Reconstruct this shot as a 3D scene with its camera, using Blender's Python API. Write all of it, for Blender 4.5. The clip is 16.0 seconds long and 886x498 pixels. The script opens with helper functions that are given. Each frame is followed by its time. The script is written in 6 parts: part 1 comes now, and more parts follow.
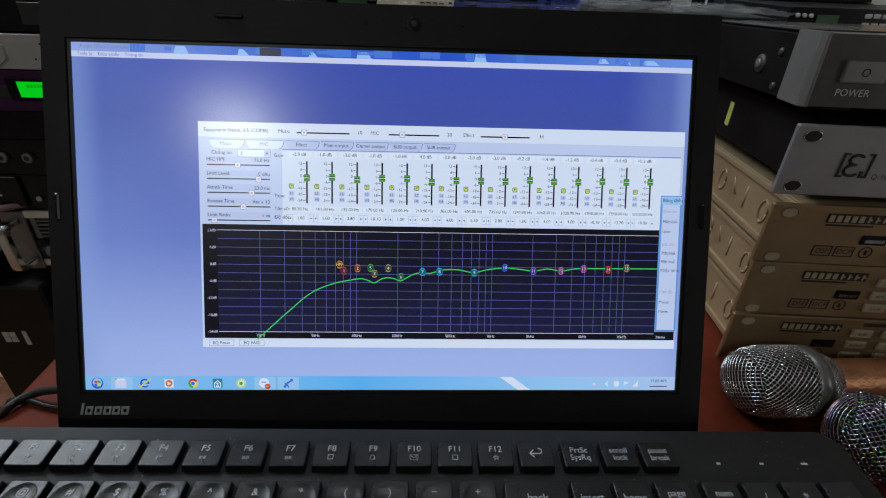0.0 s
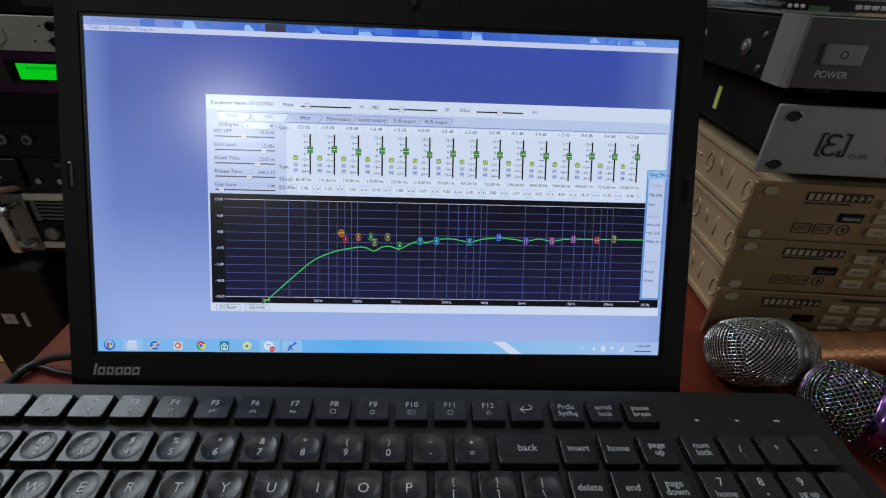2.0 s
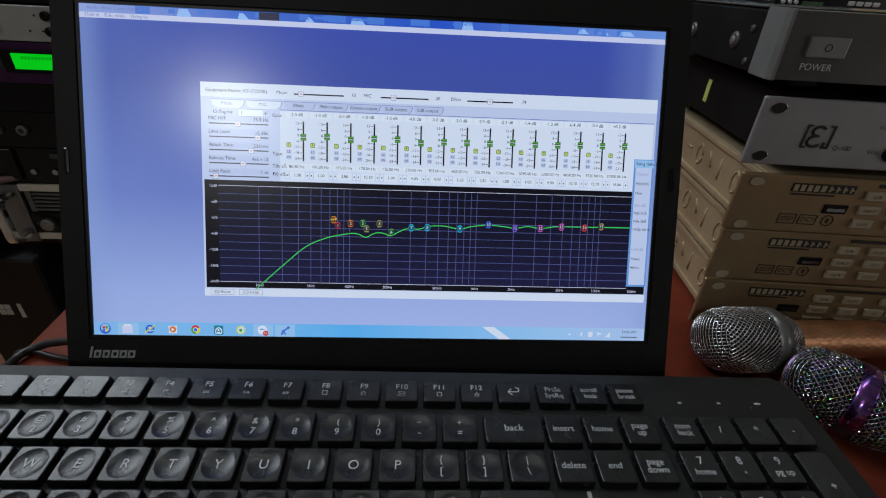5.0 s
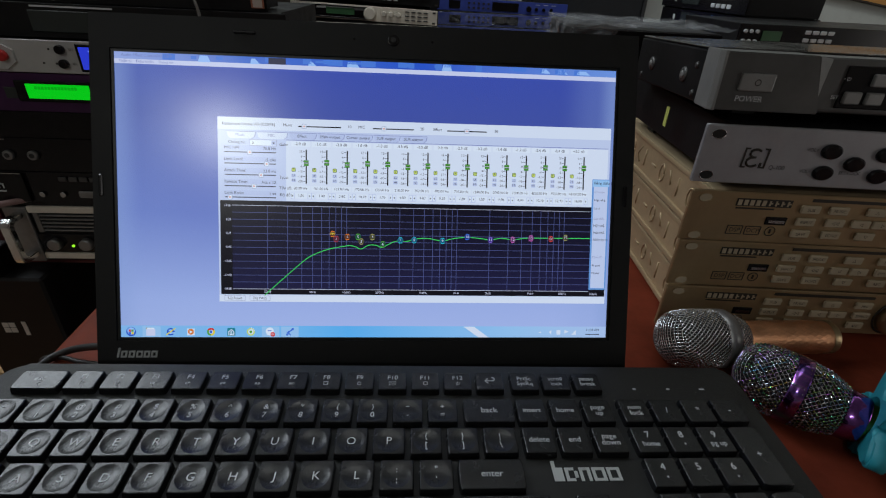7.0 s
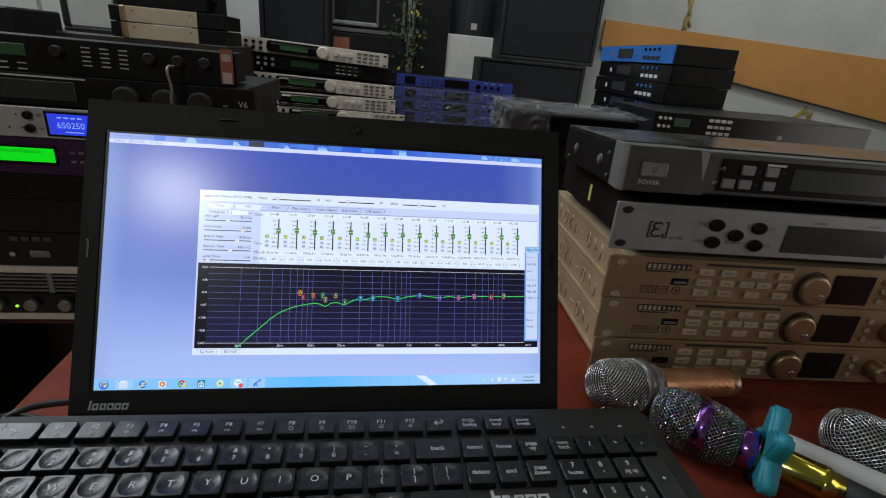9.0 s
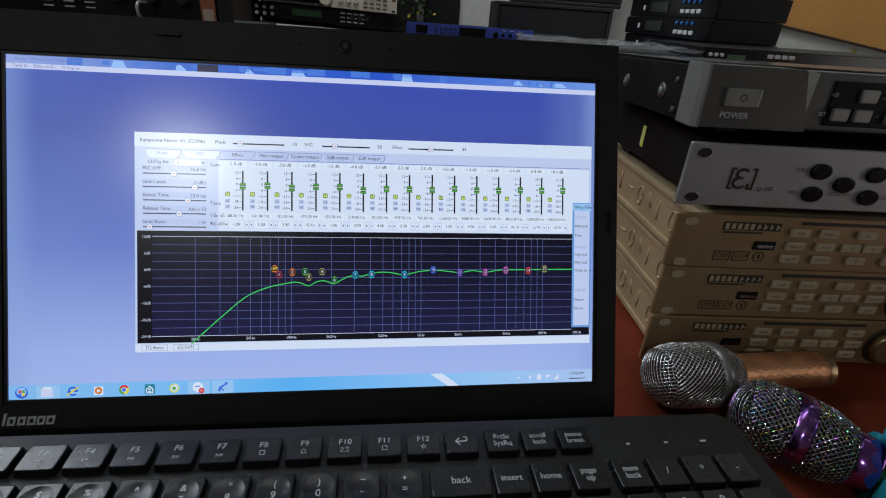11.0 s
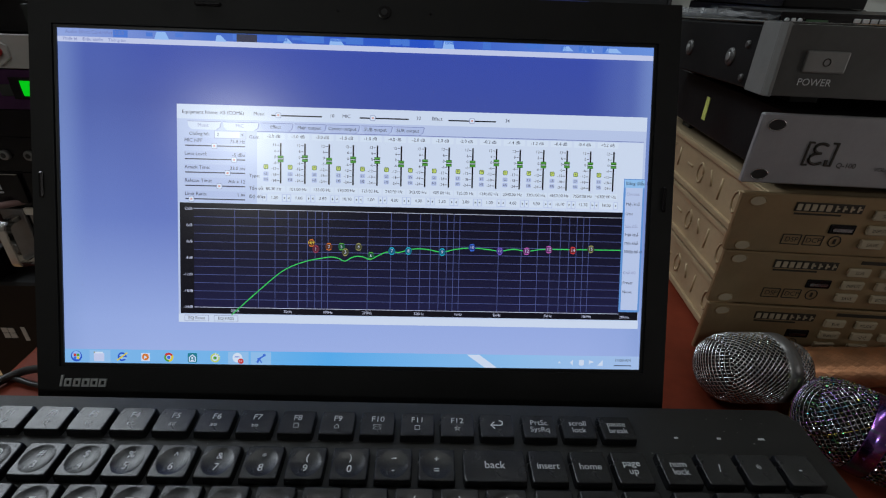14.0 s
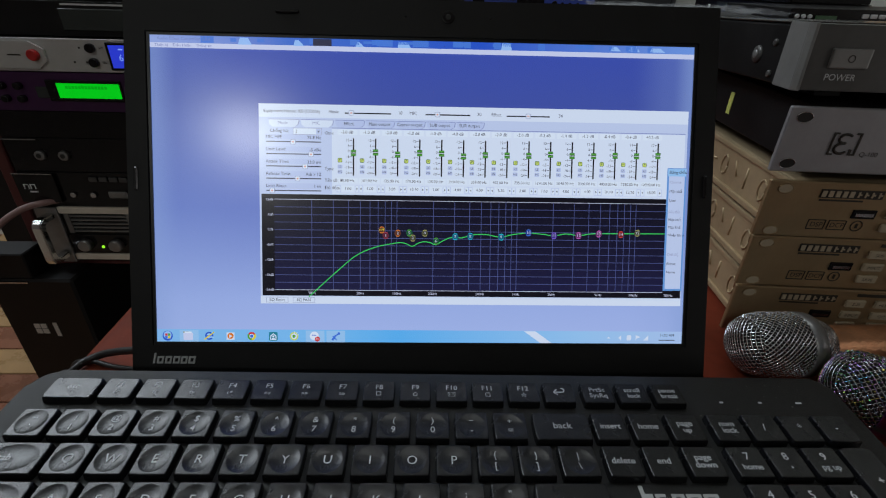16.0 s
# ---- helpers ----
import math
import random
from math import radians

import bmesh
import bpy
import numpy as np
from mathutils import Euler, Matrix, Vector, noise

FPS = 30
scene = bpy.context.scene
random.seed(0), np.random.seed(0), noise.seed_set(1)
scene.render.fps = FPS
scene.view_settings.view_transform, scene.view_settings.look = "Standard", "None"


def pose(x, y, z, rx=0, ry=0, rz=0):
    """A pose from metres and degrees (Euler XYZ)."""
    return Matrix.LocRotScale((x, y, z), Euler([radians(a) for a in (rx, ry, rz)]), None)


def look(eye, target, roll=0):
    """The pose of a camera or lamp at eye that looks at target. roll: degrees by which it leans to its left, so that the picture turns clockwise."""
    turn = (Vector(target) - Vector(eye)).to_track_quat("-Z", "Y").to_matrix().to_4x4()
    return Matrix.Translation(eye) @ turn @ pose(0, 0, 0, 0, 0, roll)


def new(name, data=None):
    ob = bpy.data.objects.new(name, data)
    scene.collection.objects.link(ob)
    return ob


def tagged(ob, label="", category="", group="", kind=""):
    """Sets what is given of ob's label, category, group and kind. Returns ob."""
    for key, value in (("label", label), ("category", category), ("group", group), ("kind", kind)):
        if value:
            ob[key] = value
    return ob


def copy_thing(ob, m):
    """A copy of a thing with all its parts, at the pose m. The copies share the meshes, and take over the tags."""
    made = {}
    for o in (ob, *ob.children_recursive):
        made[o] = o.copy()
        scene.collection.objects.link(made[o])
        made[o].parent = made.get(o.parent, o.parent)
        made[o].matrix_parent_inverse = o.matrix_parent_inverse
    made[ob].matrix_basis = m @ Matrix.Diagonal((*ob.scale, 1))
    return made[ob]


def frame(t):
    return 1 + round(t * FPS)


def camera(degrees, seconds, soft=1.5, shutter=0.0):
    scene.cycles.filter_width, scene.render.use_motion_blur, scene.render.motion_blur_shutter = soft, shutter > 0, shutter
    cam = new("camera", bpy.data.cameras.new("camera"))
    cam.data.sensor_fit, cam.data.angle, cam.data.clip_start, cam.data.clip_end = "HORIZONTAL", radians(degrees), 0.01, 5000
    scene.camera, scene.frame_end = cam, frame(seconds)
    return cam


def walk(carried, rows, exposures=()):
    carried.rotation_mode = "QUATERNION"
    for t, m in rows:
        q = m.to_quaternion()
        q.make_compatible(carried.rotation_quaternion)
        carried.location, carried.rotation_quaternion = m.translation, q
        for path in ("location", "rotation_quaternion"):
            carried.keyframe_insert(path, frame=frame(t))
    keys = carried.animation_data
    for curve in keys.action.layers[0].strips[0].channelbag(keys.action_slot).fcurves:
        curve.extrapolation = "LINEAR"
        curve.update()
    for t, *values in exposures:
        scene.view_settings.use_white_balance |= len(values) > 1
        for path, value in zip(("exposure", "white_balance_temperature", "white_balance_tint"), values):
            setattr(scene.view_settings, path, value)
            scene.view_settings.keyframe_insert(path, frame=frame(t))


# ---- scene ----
cam = camera(85.5, 16.0, soft=1.1)
PATH = [
    (0, (0.018, -0.002, 0.253), (0.1, 1.724, -0.754), 2.1),
    (0.5, (0.016, -0.005, 0.247), (0.122, 1.719, -0.761), 2.8),
    (1, (0.021, -0.009, 0.25), (0.136, 1.711, -0.764), 2.9),
    (1.5, (0.019, -0.011, 0.248), (0.122, 1.705, -0.775), 2.5),
    (2, (0.017, -0.019, 0.249), (0.118, 1.69, -0.785), 2.8),
    (2.5, (0.021, -0.017, 0.247), (0.132, 1.682, -0.802), 3.3),
    (3, (0.019, -0.023, 0.245), (0.139, 1.672, -0.81), 3.7),
    (3.5, (0.016, -0.025, 0.246), (0.141, 1.665, -0.816), 3.7),
    (5.8, (0.022, -0.029, 0.25), (0.122, 1.674, -0.794), 2.8),
    (6, (0.02, -0.036, 0.256), (0.116, 1.666, -0.791), 2.6),
    (6.5, (0.016, -0.054, 0.263), (0.1, 1.65, -0.781), 1.9),
    (7, (0.024, -0.063, 0.264), (0.161, 1.673, -0.719), 3.0),
    (7.5, (0.021, -0.078, 0.273), (0.245, 1.706, -0.603), 4.9),
    (8, (0.019, -0.114, 0.29), (0.299, 1.697, -0.511), 5.8),
    (8.5, (0.023, -0.124, 0.288), (0.329, 1.702, -0.467), 5.7),
    (8.7, (0.02, -0.118, 0.288), (0.333, 1.712, -0.456), 5.6),
    (10.8, (0.031, -0.033, 0.25), (0.315, 1.743, -0.625), 4.1),
    (11, (0.032, -0.025, 0.25), (0.286, 1.747, -0.642), 3.9),
    (11.5, (0.02, -0.032, 0.239), (0.206, 1.734, -0.683), 3.7),
    (12, (0.013, -0.033, 0.253), (0.169, 1.726, -0.685), 3.7),
    (12.5, (0.028, -0.022, 0.249), (0.188, 1.736, -0.692), 3.8),
    (13, (0.036, -0.015, 0.249), (0.166, 1.742, -0.699), 3.3),
    (13.5, (0.039, -0.011, 0.248), (0.125, 1.733, -0.728), 2.5),
    (14, (0.037, -0.017, 0.244), (0.1, 1.728, -0.73), 2.2),
    (14.5, (0.024, -0.042, 0.239), (0.092, 1.701, -0.738), 1.9),
    (15, (-0.005, -0.041, 0.244), (0.074, 1.7, -0.738), 1.8),
    (15.5, (0.005, -0.043, 0.241), (0.076, 1.698, -0.741), 1.7),
    (16, (0.002, -0.04, 0.248), (0.064, 1.701, -0.734), 1.6),
]
walk(cam, [(t, look(eye, target, roll)) for t, eye, target, roll in PATH], exposures=((0.0, -0.12, 6300, 10), (6.5, -0.2, 6300, 10), (7.2, -0.12, 6350, 10), (8.0, 0.12, 6400, 10), (8.7, 0.17, 6400, 10), (10.8, -0.05, 6300, 10), (12.5, -0.15, 6300, 10), (16.0, -0.18, 6300, 10)))

# ---- light and exposure ----
def lin(r, g, b):
    """Linear colour from 0-255 display values."""
    return tuple(((c / 255 + 0.055) / 1.055) ** 2.4 if c > 10 else c / 255 / 12.92 for c in (r, g, b))


world = bpy.data.worlds.new("world")
scene.world = world
world.use_nodes = True
world.node_tree.nodes["Background"].inputs[0].default_value = (0.5, 0.6, 0.8, 1)
world.node_tree.nodes["Background"].inputs[1].default_value = 0.3


def area_lamp(name, eye, target, sx, sy, watts, colour):
    data = bpy.data.lights.new(name, "AREA")
    data.shape, data.size, data.size_y, data.energy, data.color = "RECTANGLE", sx, sy, watts, colour
    ob = new(name, data)
    ob.matrix_world = look(eye, target)
    return ob


area_lamp("ceiling_tube_light", (-1.30, -2.45, 2.06), (-0.1, 0.2, 0.1), 0.30, 0.20, 10.0, (0.98, 1.0, 0.95))
area_lamp("window_daylight", (-1.85, 1.45, 2.02), (-0.1, 0.1, 0.0), 1.5, 0.9, 38, (0.88, 0.95, 1.0))
# added fill lamp, brightens the fronts of the stack; no known source there
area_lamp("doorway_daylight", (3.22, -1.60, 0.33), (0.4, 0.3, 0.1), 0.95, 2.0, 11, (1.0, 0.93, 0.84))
# added fill that lifts the far right wall, aimed clear of the keyboard
area_lamp("wall_tube_light", (2.1, 1.2, 2.2), (2.4, 2.2, 1.7), 1.2, 0.12, 15, (0.97, 1.0, 0.97))
# added fill for the stock at the back, not an existing lamp
area_lamp("stock_tube_light", (0.0, 0.75, 2.25), (0.0, 2.2, 1.5), 1.2, 0.08, 17, (0.97, 1.0, 0.98))


# ---- materials ----
def material(name, colour, rough=0.5, metal=0.0, spec=0.5, var=0.0, scale=40.0, bump=0.0, bscale=300.0, rvar=0.0, emit=None, strength=0.0, coat=0.0, rand=0.0):
    m = bpy.data.materials.new(name)
    m.use_nodes = True
    nt = m.node_tree
    p = nt.nodes["Principled BSDF"]
    p.inputs["Base Color"].default_value = (*colour, 1)
    p.inputs["Roughness"].default_value = rough
    p.inputs["Metallic"].default_value = metal
    p.inputs["Specular IOR Level"].default_value = spec
    p.inputs["Coat Weight"].default_value = coat
    if emit:
        p.inputs["Emission Color"].default_value = (*emit, 1)
        p.inputs["Emission Strength"].default_value = strength
    tc = nt.nodes.new("ShaderNodeTexCoord")
    if var or rvar or rand:
        n1 = nt.nodes.new("ShaderNodeTexNoise")
        n1.inputs["Scale"].default_value, n1.inputs["Detail"].default_value = scale, 6
        nt.links.new(tc.outputs["Object"], n1.inputs["Vector"])
        n2 = nt.nodes.new("ShaderNodeTexNoise")
        n2.inputs["Scale"].default_value, n2.inputs["Detail"].default_value = scale * 9, 3
        nt.links.new(tc.outputs["Object"], n2.inputs["Vector"])
        mix = nt.nodes.new("ShaderNodeMath")
        mix.operation = "MULTIPLY_ADD"
        nt.links.new(n2.outputs["Fac"], mix.inputs[0])
        mix.inputs[1].default_value = 0.35
        nt.links.new(n1.outputs["Fac"], mix.inputs[2])
        last = mix.outputs[0]
        if rand:
            oi = nt.nodes.new("ShaderNodeObjectInfo")
            ad = nt.nodes.new("ShaderNodeMath")
            ad.operation = "MULTIPLY_ADD"
            nt.links.new(oi.outputs["Random"], ad.inputs[0])
            ad.inputs[1].default_value = rand
            nt.links.new(last, ad.inputs[2])
            last = ad.outputs[0]
        if var:
            ramp = nt.nodes.new("ShaderNodeValToRGB")
            ramp.color_ramp.elements[0].position, ramp.color_ramp.elements[1].position = 0.45, 0.95
            ramp.color_ramp.elements[0].color = (*[c * (1 - var) for c in colour], 1)
            ramp.color_ramp.elements[1].color = (*[min(1, c * (1 + var)) for c in colour], 1)
            nt.links.new(last, ramp.inputs[0])
            nt.links.new(ramp.outputs[0], p.inputs["Base Color"])
        if rvar:
            mr = nt.nodes.new("ShaderNodeMapRange")
            mr.inputs["From Min"].default_value, mr.inputs["From Max"].default_value = 0.45, 0.95
            mr.inputs["To Min"].default_value, mr.inputs["To Max"].default_value = max(0.03, rough - rvar), min(1, rough + rvar)
            nt.links.new(mix.outputs[0], mr.inputs[0])
            nt.links.new(mr.outputs[0], p.inputs["Roughness"])
    if bump:
        nb = nt.nodes.new("ShaderNodeTexNoise")
        nb.inputs["Scale"].default_value, nb.inputs["Detail"].default_value = bscale, 4
        nt.links.new(tc.outputs["Object"], nb.inputs["Vector"])
        bn = nt.nodes.new("ShaderNodeBump")
        bn.inputs["Strength"].default_value, bn.inputs["Distance"].default_value = bump, 0.0008
        nt.links.new(nb.outputs["Fac"], bn.inputs["Height"])
        nt.links.new(bn.outputs["Normal"], p.inputs["Normal"])
    return m


def glow(name, rgb, strength=1.0):
    """A lit patch of a display behind a satin front."""
    return material(name, (0.01, 0.01, 0.012), rough=0.22, spec=0.65, emit=lin(*rgb), strength=strength)


M = {}
M["bezel"] = material("bezel_plastic", (0.0105, 0.0105, 0.0105), 0.52, spec=0.24, var=0.15, scale=60, bump=0.15, bscale=2500, rvar=0.06)
M["glossrim"] = material("screen_rim", (0.006, 0.006, 0.006), 0.35)
M["kbd"] = material("keyboard_plastic", (0.014, 0.0145, 0.014), 0.42, spec=0.35, var=0.25, scale=90, bump=0.3, bscale=3000, rvar=0.08)
M["key"] = material("keycap_plastic", (0.008, 0.0083, 0.0095), 0.24, spec=0.42, var=0.2, scale=120, bump=0.12, bscale=2600, rvar=0.07, rand=0.1)
M["legend"] = material("legend_print", (0.62, 0.64, 0.66), 0.5)
M["logo"] = material("silver_print", (0.5, 0.52, 0.52), 0.4, metal=0.3)
M["table"] = material("lacquered_red_wood", (0.165, 0.032, 0.016), 0.5, spec=0.07, var=0.45, scale=7, bump=0.25, bscale=220, rvar=0.1)
M["gold"] = material("champagne_gold_metal", (0.37, 0.262, 0.142), 0.42, metal=0.55, var=0.12, scale=30, bump=0.1, bscale=900, rvar=0.08)
M["goldside"] = material("gold_painted_steel", (0.50, 0.38, 0.23), 0.46, metal=0.35, var=0.15, scale=25, bump=0.12, bscale=700, rvar=0.08)
M["goldknob"] = material("gold_knob_metal", (0.42, 0.31, 0.175), 0.34, metal=0.85, var=0.1)
M["goldbtn"] = material("cream_rubber_button", (0.45, 0.375, 0.26), 0.5, var=0.08)
M["darkprint"] = material("dark_print", (0.03, 0.024, 0.018), 0.5)
M["silverpanel"] = material("brushed_silver_panel", (0.36, 0.36, 0.38), 0.44, metal=0.4, var=0.08, scale=40, bump=0.08, bscale=1400, rvar=0.06)
M["chassis"] = material("black_painted_steel", (0.0095, 0.009, 0.0095), 0.48, spec=0.2, var=0.3, scale=25, bump=0.15, bscale=900, rvar=0.1)
M["gunmetal"] = material("gunmetal_plastic", (0.085, 0.084, 0.082), 0.42, metal=0.35, var=0.15, scale=30, rvar=0.08)
M["gunlight"] = material("light_grey_satin", (0.25, 0.25, 0.245), 0.4, metal=0.3, var=0.1, scale=60)
M["powertop"] = material("dark_satin_steel_cover", (0.10, 0.095, 0.09), 0.2, metal=0.7, var=0.25, scale=18, bump=0.1, bscale=500, rvar=0.1)
M["gunedge"] = material("brushed_grey_edge", (0.27, 0.27, 0.27), 0.34, metal=0.7, var=0.15, scale=60)
M["lcd"] = material("dead_display_glass", (0.035, 0.042, 0.04), 0.22, spec=0.6)
M["gloss"] = material("gloss_black_plastic", (0.007, 0.006, 0.007), 0.2, spec=0.35)
M["rubber"] = material("black_rubber", (0.012, 0.012, 0.012), 0.62, bump=0.2, bscale=1200)
M["steel"] = material("bright_steel", (0.62, 0.62, 0.63), 0.22, metal=1.0, var=0.08, scale=60, rvar=0.06)
M["chrome"] = material("chrome", (0.75, 0.74, 0.72), 0.16, metal=1.0, rvar=0.05)
M["copper"] = material("copper_anodised_body", (0.78, 0.40, 0.21), 0.4, metal=0.85, var=0.15, scale=70, bump=0.2, bscale=1500, rvar=0.08)
M["foam"] = material("dark_foam", (0.012, 0.012, 0.013), 0.95)
M["teal"] = material("teal_silicone", (0.02, 0.29, 0.37), 0.5, var=0.1, bump=0.15, bscale=1200)
M["white"] = material("white_enamel", (0.46, 0.46, 0.45), 0.4, var=0.06)
M["boxwhite"] = material("white_card", (0.8, 0.8, 0.78), 0.7, var=0.05)
M["dustgrey"] = material("grey_dust", (0.16, 0.16, 0.15), 0.9)
M["pcblack"] = material("black_case_plastic", (0.006, 0.005, 0.005), 0.45, spec=0.3, var=0.2)
M["violet"] = material("violet_chrome", (0.34, 0.13, 0.52), 0.14, metal=1.0, var=0.5, scale=60)
# near-black disc colour standing in for the shade inside an uncut slot
M["oval"] = material("slot_shade", (0.006, 0.005, 0.005), 0.6)
M["offwhite"] = material("cream_plate", (0.6, 0.5, 0.35), 0.5, var=0.08)
M["purple"] = material("purple_anodised_panel", (0.055, 0.014, 0.07), 0.42, metal=0.3, var=0.15, scale=25)
M["bluepanel"] = material("blue_painted_panel", (0.035, 0.06, 0.32), 0.45, var=0.15, scale=25)
M["brightblue"] = material("bright_blue_panel", (0.04, 0.17, 0.55), 0.42, var=0.1)
M["silverunit"] = material("warm_silver_panel", (0.70, 0.65, 0.56), 0.45, metal=0.15, var=0.08, scale=30)
M["red"] = material("red_button", (0.45, 0.02, 0.02), 0.35)
M["sticker"] = material("yellow_green_tape", (0.62, 0.66, 0.16), 0.55, var=0.1)
M["paper"] = material("paper_label", (0.55, 0.5, 0.45), 0.7, var=0.1)
M["orangelabel"] = material("orange_label", (0.36, 0.13, 0.07), 0.6)
M["mesh"] = material("speaker_grille_black", (0.0095, 0.010, 0.011), 0.6, spec=0.2, var=0.25, scale=20, bump=0.6, bscale=500)
nt = M["mesh"].node_tree
tc, vo, ramp = nt.nodes.new("ShaderNodeTexCoord"), nt.nodes.new("ShaderNodeTexVoronoi"), nt.nodes.new("ShaderNodeValToRGB")
vo.inputs["Scale"].default_value, vo.inputs["Randomness"].default_value = 130, 0.12
ramp.color_ramp.elements[0].position, ramp.color_ramp.elements[0].color = 0.28, (0.002, 0.002, 0.002, 1)
ramp.color_ramp.elements[1].position, ramp.color_ramp.elements[1].color = 0.48, (0.022, 0.023, 0.026, 1)
nt.links.new(tc.outputs["Object"], vo.inputs["Vector"])
nt.links.new(vo.outputs["Distance"], ramp.inputs[0])
nt.links.new(ramp.outputs[0], nt.nodes["Principled BSDF"].inputs["Base Color"])
M["cabrim"] = material("speaker_edge_paint", (0.020, 0.020, 0.022), 0.5, spec=0.35, var=0.25, scale=20)
M["cab"] = material("speaker_cabinet_paint", (0.009, 0.009, 0.010), 0.62, spec=0.3, var=0.25, scale=20, bump=0.3, bscale=400)
M["whitemesh"] = material("white_perforated_grille", (0.66, 0.70, 0.67), 0.6, var=0.08)
M["wallpaint"] = material("grey_white_wall_paint", (0.46, 0.48, 0.46), 0.85, var=0.12, scale=3, bump=0.35, bscale=40)
M["orange"] = material("orange_painted_band", (0.52, 0.26, 0.07), 0.7, var=0.1, scale=4, bump=0.2, bscale=60)
M["drip"] = material("yellow_glue_stain", (0.30, 0.24, 0.06), 0.7, var=0.3)
M["maroon"] = material("maroon_cabinet", (0.09, 0.018, 0.018), 0.5, var=0.25, scale=9)
M["tile"] = material("brown_floor_tile", (0.22, 0.09, 0.05), 0.28, var=0.3, scale=14, rvar=0.08, rand=0.25)
M["tile2"] = material("ochre_floor_tile", (0.36, 0.22, 0.10), 0.3, var=0.2, scale=14, rvar=0.08, rand=0.2)
M["grout"] = material("tile_joint", (0.30, 0.25, 0.20), 0.85, var=0.2)
M["bench"] = material("dark_bench_wood", (0.035, 0.024, 0.018), 0.6, var=0.3, scale=8)
# unseen walls: shade put into the colour to cut bounce and reflections
M["shadewall"] = material("shade_brown_unseen_wall", (0.26, 0.23, 0.21), 0.9, var=0.12, scale=3, bump=0.35, bscale=40)
M["ceil"] = material("ceiling_paint", (0.5, 0.5, 0.48), 0.9, var=0.05, scale=2)
M["leaf"] = material("dark_leaf", (0.03, 0.06, 0.015), 0.5, var=0.3)
M["yleaf"] = material("yellow_flower", (0.55, 0.42, 0.05), 0.6, var=0.2)
M["lcdgreen"] = glow("green_display", (12, 205, 18), 1.0)
M["lcdblue"] = glow("blue_display", (42, 58, 205), 1.0)
M["lcddigit"] = glow("pale_digits", (130, 160, 245), 1.0)
M["lcddkgreen"] = material("unlit_green_display", (0.045, 0.13, 0.055), 0.3)
M["lcdshade"] = glow("shaded_green_display", (8, 165, 14), 1.0)
M["ledgreen"] = glow("green_led", (150, 230, 40), 1.3)
M["cable"] = material("black_cable_sheath", (0.014, 0.013, 0.013), 0.45)
M["pinkcable"] = material("brown_pink_cable", (0.22, 0.13, 0.12), 0.5)


def iridescent(name, rough, metal=1.0, scale=26.0, bright=1.0, hues=((0.20, 0.10, 0.34), (0.48, 0.22, 0.10), (0.52, 0.38, 0.05), (0.36, 0.38, 0.06), (0.42, 0.14, 0.28))):
    """Oil-slick metal coating: the tint drifts along and round the body."""
    m = material(name, (0.4, 0.3, 0.1), rough, metal=metal)
    nt = m.node_tree
    p = nt.nodes["Principled BSDF"]
    tc = nt.nodes.new("ShaderNodeTexCoord")
    no = nt.nodes.new("ShaderNodeTexNoise")
    no.inputs["Scale"].default_value = scale
    mp = nt.nodes.new("ShaderNodeMapping")
    mp.inputs["Scale"].default_value = (0.22, 1.6, 1.6)
    nt.links.new(tc.outputs["Object"], mp.inputs["Vector"])
    nt.links.new(mp.outputs["Vector"], no.inputs["Vector"])
    ramp = nt.nodes.new("ShaderNodeValToRGB")
    cr = ramp.color_ramp
    cols = list(zip((0.25, 0.36, 0.48, 0.60, 0.74), hues))
    cr.elements[0].position, cr.elements[0].color = cols[0][0], (*[c * bright for c in cols[0][1]], 1)
    cr.elements[1].position, cr.elements[1].color = cols[4][0], (*[c * bright for c in cols[4][1]], 1)
    for pos, c in cols[1:4]:
        cr.elements.new(pos).color = (*[v * bright for v in c], 1)
    nt.links.new(no.outputs["Fac"], ramp.inputs[0])
    nt.links.new(ramp.outputs[0], p.inputs["Base Color"])
    return m


M["irid"] = iridescent("iridescent_chrome", 0.16, scale=22, bright=1.3)
M["petrol"] = iridescent("petrol_sheen_chrome", 0.16, scale=60, hues=((0.03, 0.20, 0.24), (0.05, 0.30, 0.30), (0.14, 0.10, 0.40), (0.42, 0.16, 0.60), (0.10, 0.30, 0.20)))
M["iridmesh"] = material("tinted_stone_metal", (0.62, 0.60, 0.64), 0.16, metal=1.0)
nt = M["iridmesh"].node_tree
geo, ramp = nt.nodes.new("ShaderNodeNewGeometry"), nt.nodes.new("ShaderNodeValToRGB")
cr = ramp.color_ramp
cr.elements[0].position, cr.elements[0].color = 0.0, (0.46, 0.45, 0.47, 1)
cr.elements[1].position, cr.elements[1].color = 1.0, (0.40, 0.29, 0.08, 1)
for pos, c in ((0.5, (0.34, 0.34, 0.36, 1)), (0.62, (0.46, 0.16, 0.52, 1)), (0.75, (0.12, 0.40, 0.48, 1)), (0.88, (0.20, 0.46, 0.16, 1))):
    cr.elements.new(pos).color = c
nt.links.new(geo.outputs["Random Per Island"], ramp.inputs[0])
nt.links.new(ramp.outputs[0], nt.nodes["Principled BSDF"].inputs["Base Color"])


